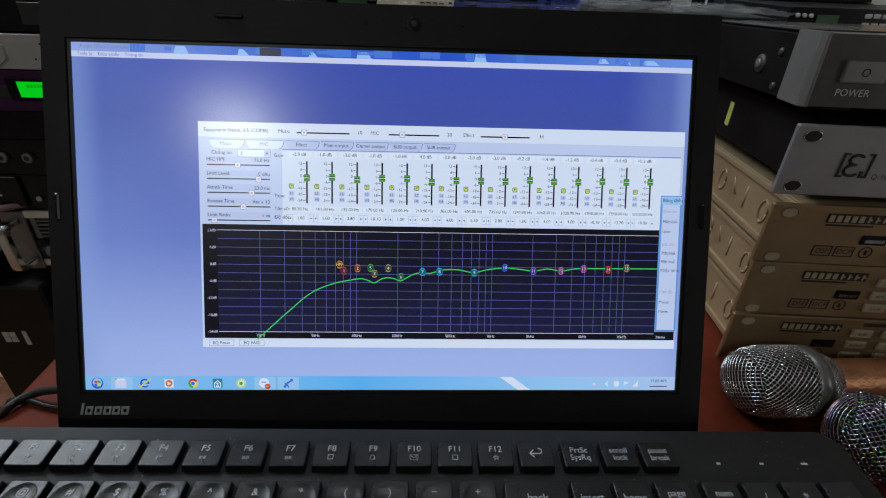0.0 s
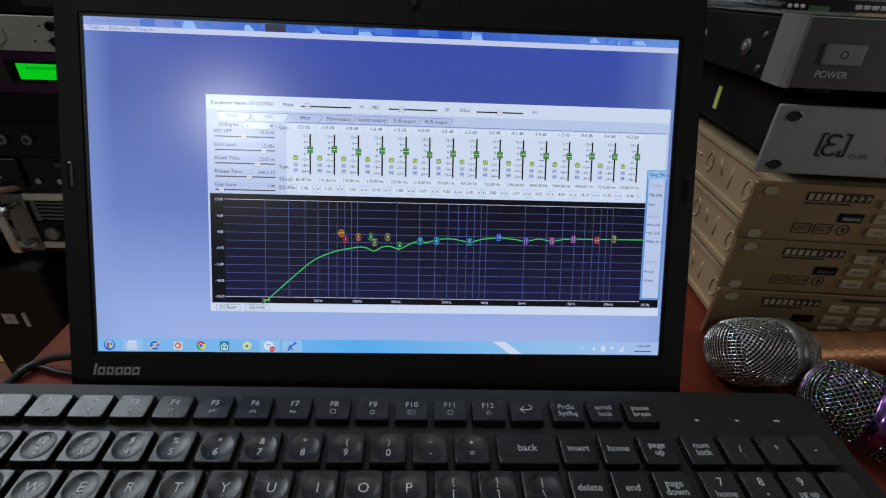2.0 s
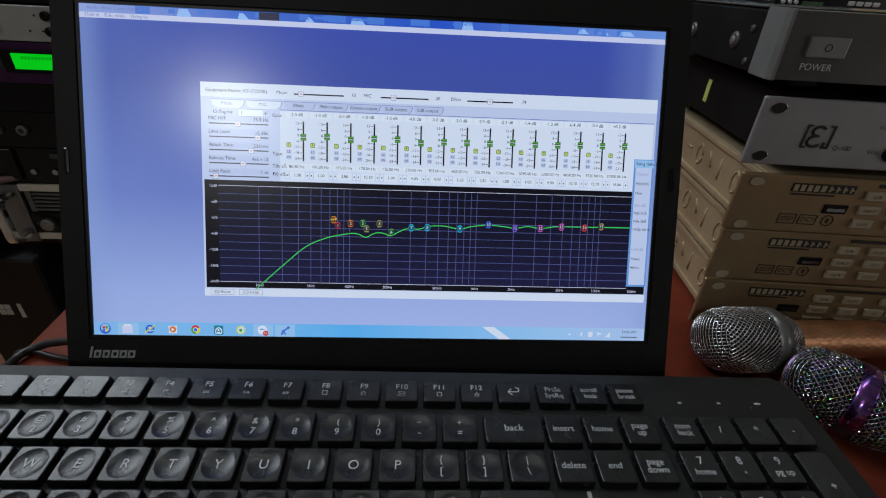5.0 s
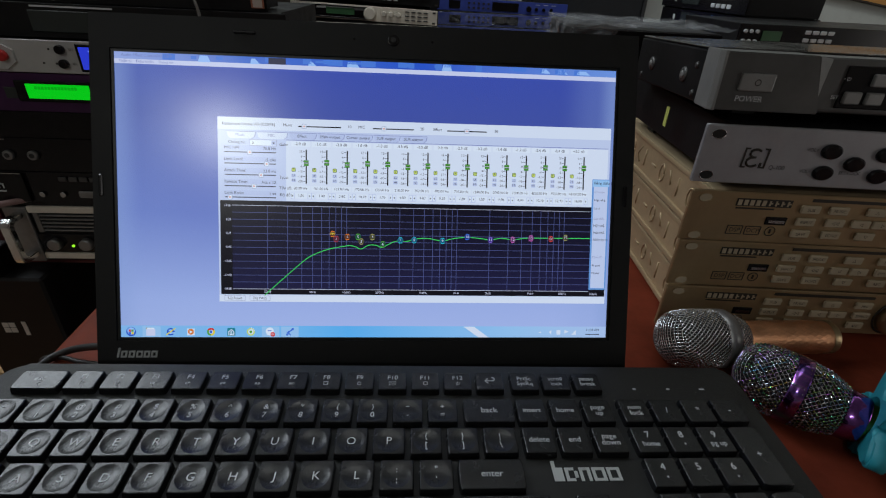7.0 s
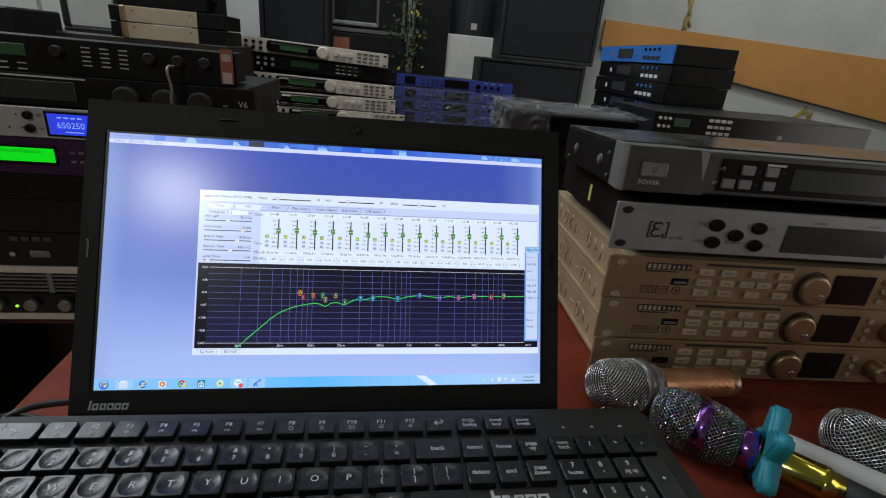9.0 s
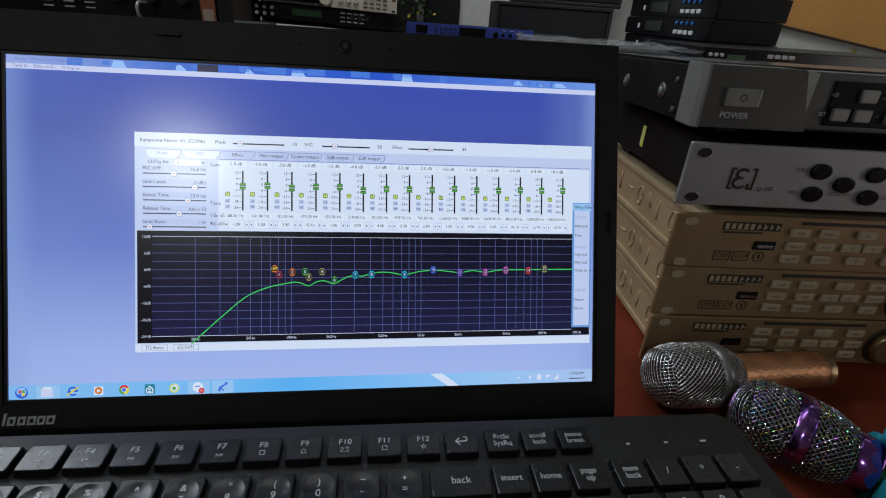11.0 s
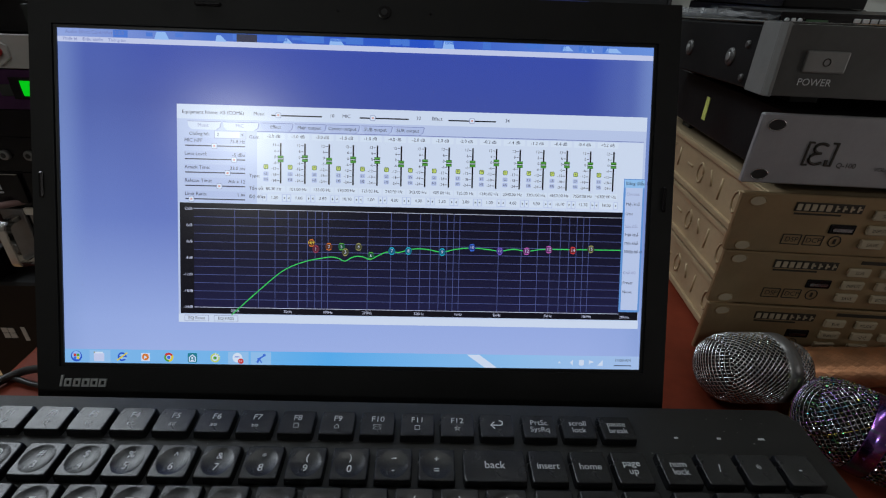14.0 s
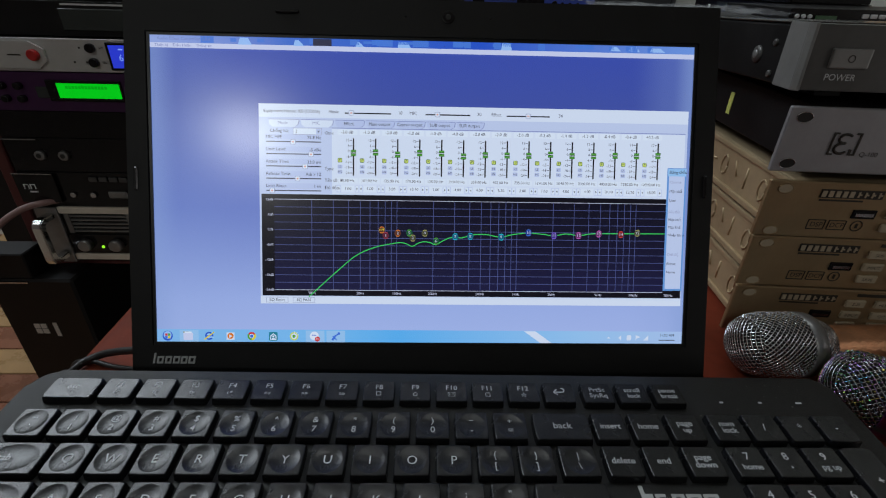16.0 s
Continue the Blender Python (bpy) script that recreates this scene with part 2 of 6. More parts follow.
# ---- building helpers ----
def box(bm, cx, cy, cz, sx, sy, sz, bevel=0.0, m=None, seg=1):
    r = bmesh.ops.create_cube(bm, size=1)
    vs = r["verts"]
    for v in vs:
        v.co = Vector((cx + v.co.x * sx, cy + v.co.y * sy, cz + v.co.z * sz))
    if bevel:
        es = list({e for v in vs for e in v.link_edges})
        out = bmesh.ops.bevel(bm, geom=es, offset=bevel, segments=seg, affect="EDGES", profile=0.6)
        vs = list({v for f in out["faces"] for v in f.verts} | {v for v in vs if v.is_valid})
    if m is not None:
        bmesh.ops.transform(bm, matrix=m, verts=[v for v in vs if v.is_valid])
    return bm


def lathe(bm, prof, m, seg=32, cap=True):
    """A body of revolution: prof rows of (along, radius), along local x."""
    rings = []
    for a, r in prof:
        rings.append([bm.verts.new(m @ Vector((a, r * math.cos(2 * math.pi * i / seg), r * math.sin(2 * math.pi * i / seg)))) for i in range(seg)])
    for ra, rb in zip(rings, rings[1:]):
        for i in range(seg):
            j = (i + 1) % seg
            f = bm.faces.new((ra[i], rb[i], rb[j], ra[j]))
            f.smooth = True
    if cap:
        bm.faces.new(rings[0])
        bm.faces.new(list(reversed(rings[-1])))
    return bm


FRONT = Matrix.Rotation(radians(-90), 4, "Z")  # lathe axis towards -y, out of a front panel


def knob_bm(x, z, r, depth, y=0.0, seg=24, flare=1.0):
    bm = bmesh.new()
    m = Matrix.Translation((x, y, z)) @ FRONT
    lathe(bm, [(0, r * flare), (depth * 0.75, r), (depth * 0.95, r * 0.94), (depth, r * 0.8)], m, seg)
    return bm


def tube(bm, pts, r, seg=6, closed=False):
    """A round wire through pts."""
    pts = [Vector(p) for p in pts]
    rings, n = [], len(pts)
    for i, p in enumerate(pts):
        a, b = pts[(i - 1) % n if closed else max(i - 1, 0)], pts[(i + 1) % n if closed else min(i + 1, n - 1)]
        d = (b - a).normalized()
        u = d.cross(Vector((0, 0, 1)))
        u = (u if u.length > 0.05 else d.cross(Vector((1, 0, 0)))).normalized()
        w = d.cross(u)
        rings.append([bm.verts.new(p + r * (math.cos(2 * math.pi * k / seg) * u + math.sin(2 * math.pi * k / seg) * w)) for k in range(seg)])
    pairs = list(zip(rings, rings[1:])) + ([(rings[-1], rings[0])] if closed else [])
    for ra, rb in pairs:
        for k in range(seg):
            f = bm.faces.new((ra[k], ra[(k + 1) % seg], rb[(k + 1) % seg], rb[k]))
            f.smooth = True
    if not closed:
        bm.faces.new(rings[0])
        bm.faces.new(list(reversed(rings[-1])))
    return bm


def part(name, bm, mat, parent=None, label="", m=None):
    """Links a bmesh as one mesh object, under parent where given."""
    bmesh.ops.recalc_face_normals(bm, faces=bm.faces)
    me = bpy.data.meshes.new(name)
    bm.to_mesh(me)
    bm.free()
    me.materials.append(M[mat] if isinstance(mat, str) else mat)
    ob = new(name, me)
    if parent:
        ob.parent = parent
    if m is not None:
        ob.matrix_basis = m
    if label:
        tagged(ob, label)
    return ob


def thing(name, m, label, category, group="", kind=""):
    ob = new(name)
    ob.empty_display_size = 0.01
    ob.matrix_basis = m
    return tagged(ob, label, category, group, kind)


def bx(*args, **kw):
    return box(bmesh.new(), *args, **kw)


GLYPHS = {}


def write(bm, s, size, m, align="CENTER"):
    """Flat lettering in local x, y of m."""
    key = (s, align)
    if key not in GLYPHS:
        cu = bpy.data.curves.new("t", "FONT")
        cu.body, cu.size, cu.align_x, cu.align_y, cu.resolution_u = s, 1.0, align, "CENTER", 3
        ob = bpy.data.objects.new("t", cu)
        GLYPHS[key] = bpy.data.meshes.new_from_object(ob)
        bpy.data.objects.remove(ob)
    me = GLYPHS[key]
    n = len(bm.verts)
    bm.from_mesh(me)
    bm.verts.ensure_lookup_table()
    mm = m @ Matrix.Scale(size, 4)
    for v in bm.verts[n:]:
        v.co = mm @ v.co
    return bm


UPRIGHT = Matrix.Rotation(radians(90), 4, "X")  # x right, y up, facing -y

# ---- the room ----
def room_part(name, bm, mat, label=""):
    return tagged(part(name, bm, mat), label, name.split("_")[0], kind="structure")


room_part("floor", bx(0.35, 0.1, -0.745, 6.0, 5.4, 0.05), "grout", "floor bed with pale joints under brown tiles")
room_part("ceiling", bx(0.35, 0.1, 2.33, 6.0, 5.4, 0.06), "ceil", "plain off-white ceiling over the room")
room_part("wall_north", bx(0.35, 2.28, 0.79, 6.0, 0.12, 3.02), "wallpaint", "grey-white painted plaster wall with trowel marks")
# south, east and west walls are out of view and coloured darker for shade
room_part("wall_south", bx(0.35, -2.62, 0.79, 6.0, 0.12, 3.02), "shadewall", "plain unseen wall, coloured darker to cut bounced light")
bm = bmesh.new()  # unseen opening added for the fill lamp, from y -2.1 to -1.1
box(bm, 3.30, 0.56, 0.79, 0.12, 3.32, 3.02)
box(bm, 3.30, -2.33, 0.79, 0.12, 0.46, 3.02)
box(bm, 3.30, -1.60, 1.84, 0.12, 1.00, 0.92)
room_part("wall_east", bm, "shadewall", "unseen wall coloured darker, with an opening added for a fill lamp")
room_part("wall_west", bx(-2.56, -0.17, 0.79, 0.12, 4.78, 3.02), "shadewall", "plain unseen wall, coloured darker to cut bounced light")

# the orange band that slopes across the far wall, with its darker lower edge
bm = bmesh.new()
outline = ((1.08, 0.501), (3.23, 0.448), (3.23, 0.098), (1.08, 0.385))
lo = [bm.verts.new((x, 2.2195, z)) for x, z in outline]
hi = [bm.verts.new((x, 2.206, z)) for x, z in outline]
bm.faces.new(hi)
for i in range(4):
    bm.faces.new((lo[i], lo[(i + 1) % 4], hi[(i + 1) % 4], hi[i]))
room_part("trim_band", bm, "orange", "orange painted band sloping across the white wall")
room_part("trim_edge", bx(0, 0, -0.004, 2.17, 0.018, 0.008, m=pose(2.155, 2.2105, 0.2415, 0, 7.6, 0)), "bench", "thin dark batten under the orange band")
for sx, sz, ln, lean in ((1.485, 0.575, 0.16, 0.1), (1.475, 0.520, 0.06, 0.0), (2.245, 0.150, 0.10, -1.0), (2.315, 0.150, 0.05, 0.1)):
    bm = bmesh.new()
    rng = random.Random(int(sx * 100))
    for k in range(3):
        off = rng.uniform(-0.012, 0.012)
        pts = [(sx + off + rng.uniform(-0.006, 0.006) - lean * ln * (0.5 - i / 9), 2.219, sz + ln * (0.5 - i / 9) * (1 - 0.2 * k)) for i in range(10)]
        tube(bm, pts, 0.007, 6)
    tagged(part("glue_drip", bm, "drip"), "yellow-brown glue drip dried on the white wall", "stain", "glue drips")

# floor tiles, alternating ochre and brown with chevron edges
tile_a, tile_b = bx(0, 0, 0.004, 0.196, 0.096, 0.008, 0.0015), bx(0, 0, 0.004, 0.196, 0.096, 0.008, 0.0015)
tmesh = []
for i, (tb, mt) in enumerate(((tile_a, "tile"), (tile_b, "tile2"))):
    me = bpy.data.meshes.new("tile")
    tb.to_mesh(me)
    tb.free()
    me.materials.append(M[mt])
    tmesh.append(me)
floor_ob = bpy.data.objects["floor"]
for i in range(9):
    for j in range(20):
        t_ob = new("tile", tmesh[((i + j // 2) % 3 == 0) * 1])
        t_ob.parent = floor_ob
        t_ob.matrix_basis = pose(-2.35 + 0.2 * i + (j % 2) * 0.1, -0.2 + 0.1 * j, -0.7195, 0, 0, 0)

# ---- table ----
table = thing("table", pose(0, 0, -0.72), "red-brown lacquered wooden table, scuffed, under all the gear", "table")
part("tabletop", bx(0.46, 0.36, 0.70, 1.42, 1.30, 0.04, 0.004, seg=2), "table", table)
for lx in (-0.18, 1.10):
    for ly in (-0.22, 0.94):
        part("leg", bx(lx, ly, 0.34, 0.06, 0.06, 0.68, 0.003), "table", table)
for ay in (-0.22, 0.94):
    part("apron", bx(0.46, ay, 0.64, 1.2, 0.025, 0.08), "table", table)

# ---- laptop ----
laptop = thing("laptop", pose(0, 0, 0), "black laptop with a lit screen, a keyboard lying across its base", "laptop")
part("base", bx(0, 0.052, 0.0170, 0.338, 0.232, 0.0284, 0.004, seg=2), "bezel", laptop)
for fx in (-0.14, 0.14):
    for fy in (-0.04, 0.14):
        part("rubber_foot", bx(fx, fy, 0.0015, 0.03, 0.012, 0.003), "rubber", laptop)
LID = pose(0, 0.18, 0.06, -25.8)
SW, SH = 0.310, 0.1744
lid = part("lid", bx(0, 0.0065, 0.0845, 0.338, 0.007, 0.226, 0.0025, seg=2), "bezel", laptop, m=LID)
bm = bmesh.new()
rects = [(-0.169, 0.169, -0.0272, SH + 0.0222), (-0.1558, 0.1558, -0.0006, SH + 0.0006)]
loops = [[bm.verts.new(p) for p in ((x0, y, z0), (x1, y, z0), (x1, y, z1), (x0, y, z1))] for y in (-0.0016, 0.0032) for x0, x1, z0, z1 in rects]
for k in range(4):
    j = (k + 1) % 4
    for la, lb in ((0, 1), (2, 3), (0, 2), (1, 3)):
        bm.faces.new((loops[la][k], loops[la][j], loops[lb][j], loops[lb][k]))
bmesh.ops.recalc_face_normals(bm, faces=bm.faces)
bmesh.ops.bevel(bm, geom=[e for e in bm.edges if all(v in loops[0] or v in loops[1] for v in e.verts) and e.calc_face_angle(0) > 1], offset=0.0010, segments=2, affect="EDGES")
part("bezel", bm, "bezel", lid)
bm = bmesh.new()
for fx, fz, fw, fh in ((0, SH + 0.0004, SW + 0.003, 0.0012), (0, -0.0004, SW + 0.003, 0.0012), (-SW / 2 - 0.0006, SH / 2, 0.0014, SH), (SW / 2 + 0.0006, SH / 2, 0.0014, SH)):
    box(bm, fx, 0.0006, fz, fw, 0.003, fh)
part("screen_rim", bm, "glossrim", lid)
part("hinge_cover", bx(0, 0.006, -0.031, 0.30, 0.012, 0.012, 0.004, seg=2), "bezel", lid)
bm = knob_bm(0.012, SH + 0.0125, 0.0036, 0.0006, -0.0016, 24)
cam_ring = part("webcam", bm, "gloss", lid, "small round webcam in the top bezel")
part("webcam_lens", knob_bm(0.012, SH + 0.0125, 0.0016, 0.0004, -0.0022, 16), "rubber", cam_ring)
for hx in (-0.012, 0.036):
    part("pinhole", knob_bm(hx, SH + 0.0125, 0.0007, 0.0003, -0.0015, 10), "gloss", lid)
part("rubber_bumper", bx(-0.078, -0.0022, SH + 0.0135, 0.0135, 0.0014, 0.0022, 0.0007), "gloss", lid)
for sx in (-1, 1):
    part("side_bumper", bx(sx * 0.1635, -0.0022, 0.094, 0.0024, 0.0014, 0.0135, 0.0007), "gloss", lid)
# maker's badge: plain letter-height bars
bm = bmesh.new()
for i, (w, h, dx) in enumerate(((0.0012, 0.0060, 0), (0.0036, 0.0042, 0.0032), (0.0036, 0.0042, 0.0078), (0.0038, 0.0042, 0.0124), (0.0036, 0.0042, 0.0168), (0.0038, 0.0042, 0.0212))):
    x0, z0 = -0.1555 + dx, -0.0122 + h / 2
    sk = Matrix(((1, 0, 0.2, -0.2 * z0), (0, 1, 0, 0), (0, 0, 1, 0), (0, 0, 0, 1)))
    if w < 0.002:
        box(bm, x0, -0.0019, z0, w, 0.0008, h, m=sk)
    else:
        for bxx, bz, bw, bh in ((0, h / 2 - 0.0005, w, 0.001), (0, -h / 2 + 0.0005, w, 0.001), (-w / 2 + 0.0005, 0, 0.001, h - 0.002), (w / 2 - 0.0005, 0, 0.001, h - 0.002)):
            box(bm, x0 + bxx, -0.0019, z0 + bz, bw, 0.0008, bh, m=sk)
tagged(part("badge", bm, "logo", lid, "plain silver badge shapes"), kind="stuff")

# ---- the laptop's screen picture: flat, lit, in display units of 1366 x 768 ----
screen = part("screen", bx(0, 0.0012, SH / 2, SW, 0.002, SH), "gloss", lid, "lit screen with an audio equaliser window")
G = {k: glow("lit_" + k, c, s) for k, c, s in (
    ("white", (212, 224, 244), 1.0), ("panel", (190, 204, 236), 1.0), ("field", (218, 230, 247), 1.0), ("tab", (182, 196, 232), 1.0), ("tabline", (120, 132, 190), 1.0),
    ("text", (44, 46, 72), 1.0), ("faint", (140, 148, 190), 1.0), ("black", (9, 9, 20), 1.0), ("plot", (19, 18, 44), 1.0), ("grid", (84, 94, 150), 1.0), ("curve", (62, 196, 92), 1.0),
    ("axis", (205, 210, 235), 1.0), ("green", (84, 160, 62), 1.0), ("dkgreen", (40, 92, 30), 1.0), ("yellow", (222, 206, 70), 1.0), ("lime", (196, 214, 110), 1.0), ("blush", (214, 164, 160), 1.0), ("aeromid", (74, 122, 214), 1.0), ("shade_orange", (92, 50, 34), 1.0), ("shade_rose", (92, 34, 52), 1.0), ("shade_green", (20, 84, 52), 1.0), ("shade_olive", (72, 74, 52), 1.0), ("shade_cyan", (20, 96, 126), 1.0), ("shade_blue", (30, 60, 140), 1.0), ("shade_violet", (66, 52, 134), 1.0), ("shade_pink", (104, 48, 104), 1.0), ("shade_red", (116, 32, 40), 1.0), ("orange", (214, 120, 40), 1.0), ("rose", (160, 60, 84), 1.0), ("olive", (150, 146, 90), 1.0),
    ("cyan", (40, 180, 205), 1.0), ("blue", (62, 110, 215), 1.0), ("violet", (120, 90, 205), 1.0), ("pink", (190, 95, 180), 1.0), ("red", (205, 60, 60), 1.0), ("sky", (150, 195, 238), 1.0), ("teal", (36, 128, 150), 1.0),
    ("aero", (44, 92, 205), 1.0), ("aerolight", (150, 190, 245), 1.0), ("menu", (200, 208, 238), 1.0), ("dark", (46, 48, 72), 1.0), ("popup", (100, 150, 215), 1.0))}


def gradient_glow(name, stops, axis="Z", edge=None):
    """A lit patch whose colour runs along one axis of its own extent; edge mixes a border haze into it."""
    m = glow(name, (0, 0, 0))
    nt = m.node_tree
    p = nt.nodes["Principled BSDF"]
    tc = nt.nodes.new("ShaderNodeTexCoord")
    sep = nt.nodes.new("ShaderNodeSeparateXYZ")
    nt.links.new(tc.outputs["Generated"], sep.inputs[0])
    ramp = nt.nodes.new("ShaderNodeValToRGB")
    cr = ramp.color_ramp
    cr.elements[0].position, cr.elements[0].color = stops[0][0], (*lin(*stops[0][1]), 1)
    cr.elements[1].position, cr.elements[1].color = stops[-1][0], (*lin(*stops[-1][1]), 1)
    for pos, c in stops[1:-1]:
        cr.elements.new(pos).color = (*lin(*c), 1)
    nt.links.new(sep.outputs[axis], ramp.inputs[0])
    nt.links.new(ramp.outputs[0], p.inputs["Emission Color"])
    p.inputs["Emission Strength"].default_value = 1.0
    # pale viewing-angle haze at left and right, painted into the colour
    if edge:
        side = nt.nodes.new("ShaderNodeValToRGB")
        side.color_ramp.interpolation = "EASE"
        e = side.color_ramp.elements
        e[0].position, e[0].color = 0.0, (0.55, 0.55, 0.55, 1)
        e[1].position, e[1].color = 1.0, (0.6, 0.6, 0.6, 1)
        for pos, v in ((0.05, 0.16), (0.18, 0.03), (0.45, 0.0), (0.88, 0.0), (0.96, 0.2)):
            e.new(pos).color = (v, v, v, 1)
        nt.links.new(sep.outputs["X"], side.inputs[0])
        mx = nt.nodes.new("ShaderNodeMix")
        mx.data_type = "RGBA"
        nt.links.new(side.outputs[0], mx.inputs["Factor"])
        nt.links.new(ramp.outputs[0], mx.inputs["A"])
        mx.inputs["B"].default_value = (*lin(*edge), 1)
        nt.links.new(mx.outputs["Result"], p.inputs["Emission Color"])
    return m


def sx_(px):
    return (px - 683) / 1366 * SW


def sz_(py):
    return (768 - py) / 768 * SH


def ly_(layer):
    return -0.00005 - 0.00006 * layer


def quad(bm, x0, y0, x1, y1, layer):
    vs = [bm.verts.new((sx_(x), ly_(layer), sz_(y))) for x, y in ((x0, y1), (x1, y1), (x1, y0), (x0, y0))]
    return bm.faces.new(vs)


def disc(bm, x, y, r, layer, seg=16):
    k = SW / 1366
    return bm.faces.new([bm.verts.new((sx_(x) + r * k * math.cos(2 * math.pi * i / seg), ly_(layer), sz_(y) + r * k * math.sin(2 * math.pi * i / seg))) for i in range(seg)])


def uitext(bm, s, x, y, px, layer=6, align="CENTER"):
    write(bm, s, px * SW / 1366 * 1.0, Matrix.Translation((sx_(x), ly_(layer), sz_(y))) @ UPRIGHT, align)


UI = {}


def ui(kind, name="", i=0):
    """The mesh that gathers one colour of the picture, or one named piece of it."""
    return UI.setdefault((kind, name, i), bmesh.new())


bm = bmesh.new()
quad(bm, 0, 0, 1366, 768, 0)
part("wallpaper", bm, gradient_glow("lit_wallpaper_haze", [(0.0, (166, 185, 236)), (0.14, (157, 177, 232)), (0.45, (104, 124, 198)), (0.8, (65, 82, 166)), (0.95, (60, 79, 172)), (1.0, (78, 106, 198))], edge=(140, 165, 218)), screen)
# title bar with the blurred icons behind it, menu bar
bm = bmesh.new()
quad(bm, 0, 0, 1366, 19, 1)
part("title_bar", bm, gradient_glow("lit_title", [(0.0, (150, 170, 225)), (0.25, (66, 110, 205)), (0.6, (40, 84, 200)), (1.0, (110, 150, 225))], "X"), screen)
quad(ui("menu"), 0, 19, 1366, 31, 1)
rng = random.Random(17)
for x, y, w, h in ((215, 3, 34, 17), (352, 6, 26, 14), (505, 8, 22, 11), (610, 5, 34, 14), (870, 2, 28, 17), (1150, 4, 26, 11), (1195, 3, 30, 13), (1250, 6, 40, 10)):
    b = ui("aerolight")
    b.faces.new([b.verts.new((sx_(px), ly_(2), sz_(py))) for px, py in ((x, y + h), (x + w, y + h), (x + w - rng.uniform(4, 14), y), (x + rng.uniform(2, 6), y))])
for k in range(26):
    x, w = rng.uniform(60, 1300), rng.uniform(8, 40)
    quad(ui("aeromid"), x, rng.uniform(0, 6), x + w, rng.uniform(9, 18), 2)
quad(ui("dark"), 400, 2, 446, 19, 3)
uitext(ui("tabline"), "Audio Effect Controller 2.0.0", 18, 9, 11, 4, "LEFT")
uitext(ui("tabline"), "Thiết bị    Điều khiển    Thông tin", 12, 25, 10, 3, "LEFT")
# equaliser window
quad(ui("panel"), 264, 162, 1358, 667, 1)
quad(ui("white"), 264, 162, 1358, 195, 2)
quad(ui("white"), 264, 648, 1358, 667, 2)
quad(ui("white"), 446, 222, 1352, 386, 2)
quad(ui("tabline"), 446, 219, 1352, 220.6, 3)
uitext(ui("text"), "Equipment Name: X5 (COM6)", 276, 180, 11.3, 6, "LEFT")
for word_, x in (("Music", 451), ("10", 618), ("MIC", 651), ("20", 818), ("Effect", 861), ("34", 1026)):
    uitext(ui("text"), word_, x, 180, 11)


def rounded(bm, x0, y0, x1, y1, r, layer):
    """A round-cornered patch of the picture."""
    pts = []
    for cx, cy, a0 in ((x1 - r, y1 - r, 0), (x0 + r, y1 - r, 90), (x0 + r, y0 + r, 180), (x1 - r, y0 + r, 270)):
        for k in range(4):
            a = radians(a0 + 30 * k)
            pts.append((cx + r * math.cos(a), cy + r * math.sin(a)))
    bm.faces.new([bm.verts.new((sx_(x), ly_(layer), sz_(y))) for x, y in reversed(pts)])


def slider_knob(xk, y, i, layer):
    rounded(ui("faint"), xk - 6.4, y - 6.4, xk + 6.4, y + 6.4, 3, layer)
    rounded(ui("field", "slider_knob", i), xk - 5.4, y - 5.4, xk + 5.4, y + 5.4, 2.6, layer + 1)
    quad(ui("blush"), xk - 2.4, y - 2, xk + 2.4, y + 2, layer + 2)


for x0, x1, xk in ((479, 595, 495), (682, 795, 712), (888, 999, 943)):
    quad(ui("black", "slider_track", x0), x0, 181, x1, 184, 5)
    slider_knob(xk, 182, x0, 6)
for x0, x1, s in ((288, 366, "Music"), (368, 452, "MIC"), (454, 530, "Effect"), (531, 606, "Main output"), (607, 683, "Center output"), (684, 759, "SUB output"), (760, 833, "SUR output")):
    sel = s in ("Music", "MIC")
    b = ui("white" if sel else "tab", "window_tab", x0)
    b.faces.new([b.verts.new((sx_(x), ly_(4), sz_(y))) for x, y in ((x0 + 10, 219), (x1 - 12, 219), (x1 - 4, 213), (x1, 201), (x0, 201), (x0 + 3, 213))])
    t = ui("faint" if s == "Music" else "tabline")
    quad(t, x0, 199.8, x1 - 2, 201, 5)
    for xa, ya, xb, yb in ((x1 - 1, 201, x1 - 4, 213), (x1 - 4, 213, x1 - 12, 219)):
        t.faces.new([t.verts.new((sx_(x), ly_(5), sz_(y))) for x, y in ((xa - 0.8, ya), (xb - 0.8, yb), (xb + 0.8, yb), (xa + 0.8, ya))])
    uitext(ui("text" if not sel else "faint"), s, (x0 + x1) / 2 - 3, 209, 11)
# left column of limiter settings
uitext(ui("text"), "Chống hú:", 292, 229, 11, 6, "LEFT")
quad(ui("faint"), 349, 221, 421, 238, 4)
quad(ui("field"), 350, 222, 420, 237, 5)
uitext(ui("text"), "2", 355, 230, 10, 6, "LEFT")
quad(ui("tab"), 407, 223, 419, 236, 6)
b = ui("dark")
b.faces.new([b.verts.new((sx_(x), ly_(7), sz_(y))) for x, y in ((410, 228), (413, 232), (416, 228))])
for i, (s, val, xk) in enumerate((("MIC HPF", "75.8 Hz", 349), ("Limit Level:", "-5 dBu", 394), ("Attack Time:", "23.0 ms", 379), ("Release Time:", "Atk x 12", 360), ("Limit Ratio:", "1 ∞", 296))):
    y = 244 + 30.6 * i
    quad(ui("tab"), 280, y - 7, 420, y + 6, 3)
    uitext(ui("text"), s, 281, y, 11, 6, "LEFT")
    uitext(ui("text"), val, 419, y + 1, 11, 6, "RIGHT")
    quad(ui("dark", "slider_track", i), 282, y + 10.4, 419, y + 13, 5)
    slider_knob(xk, y + 12, i, 6)
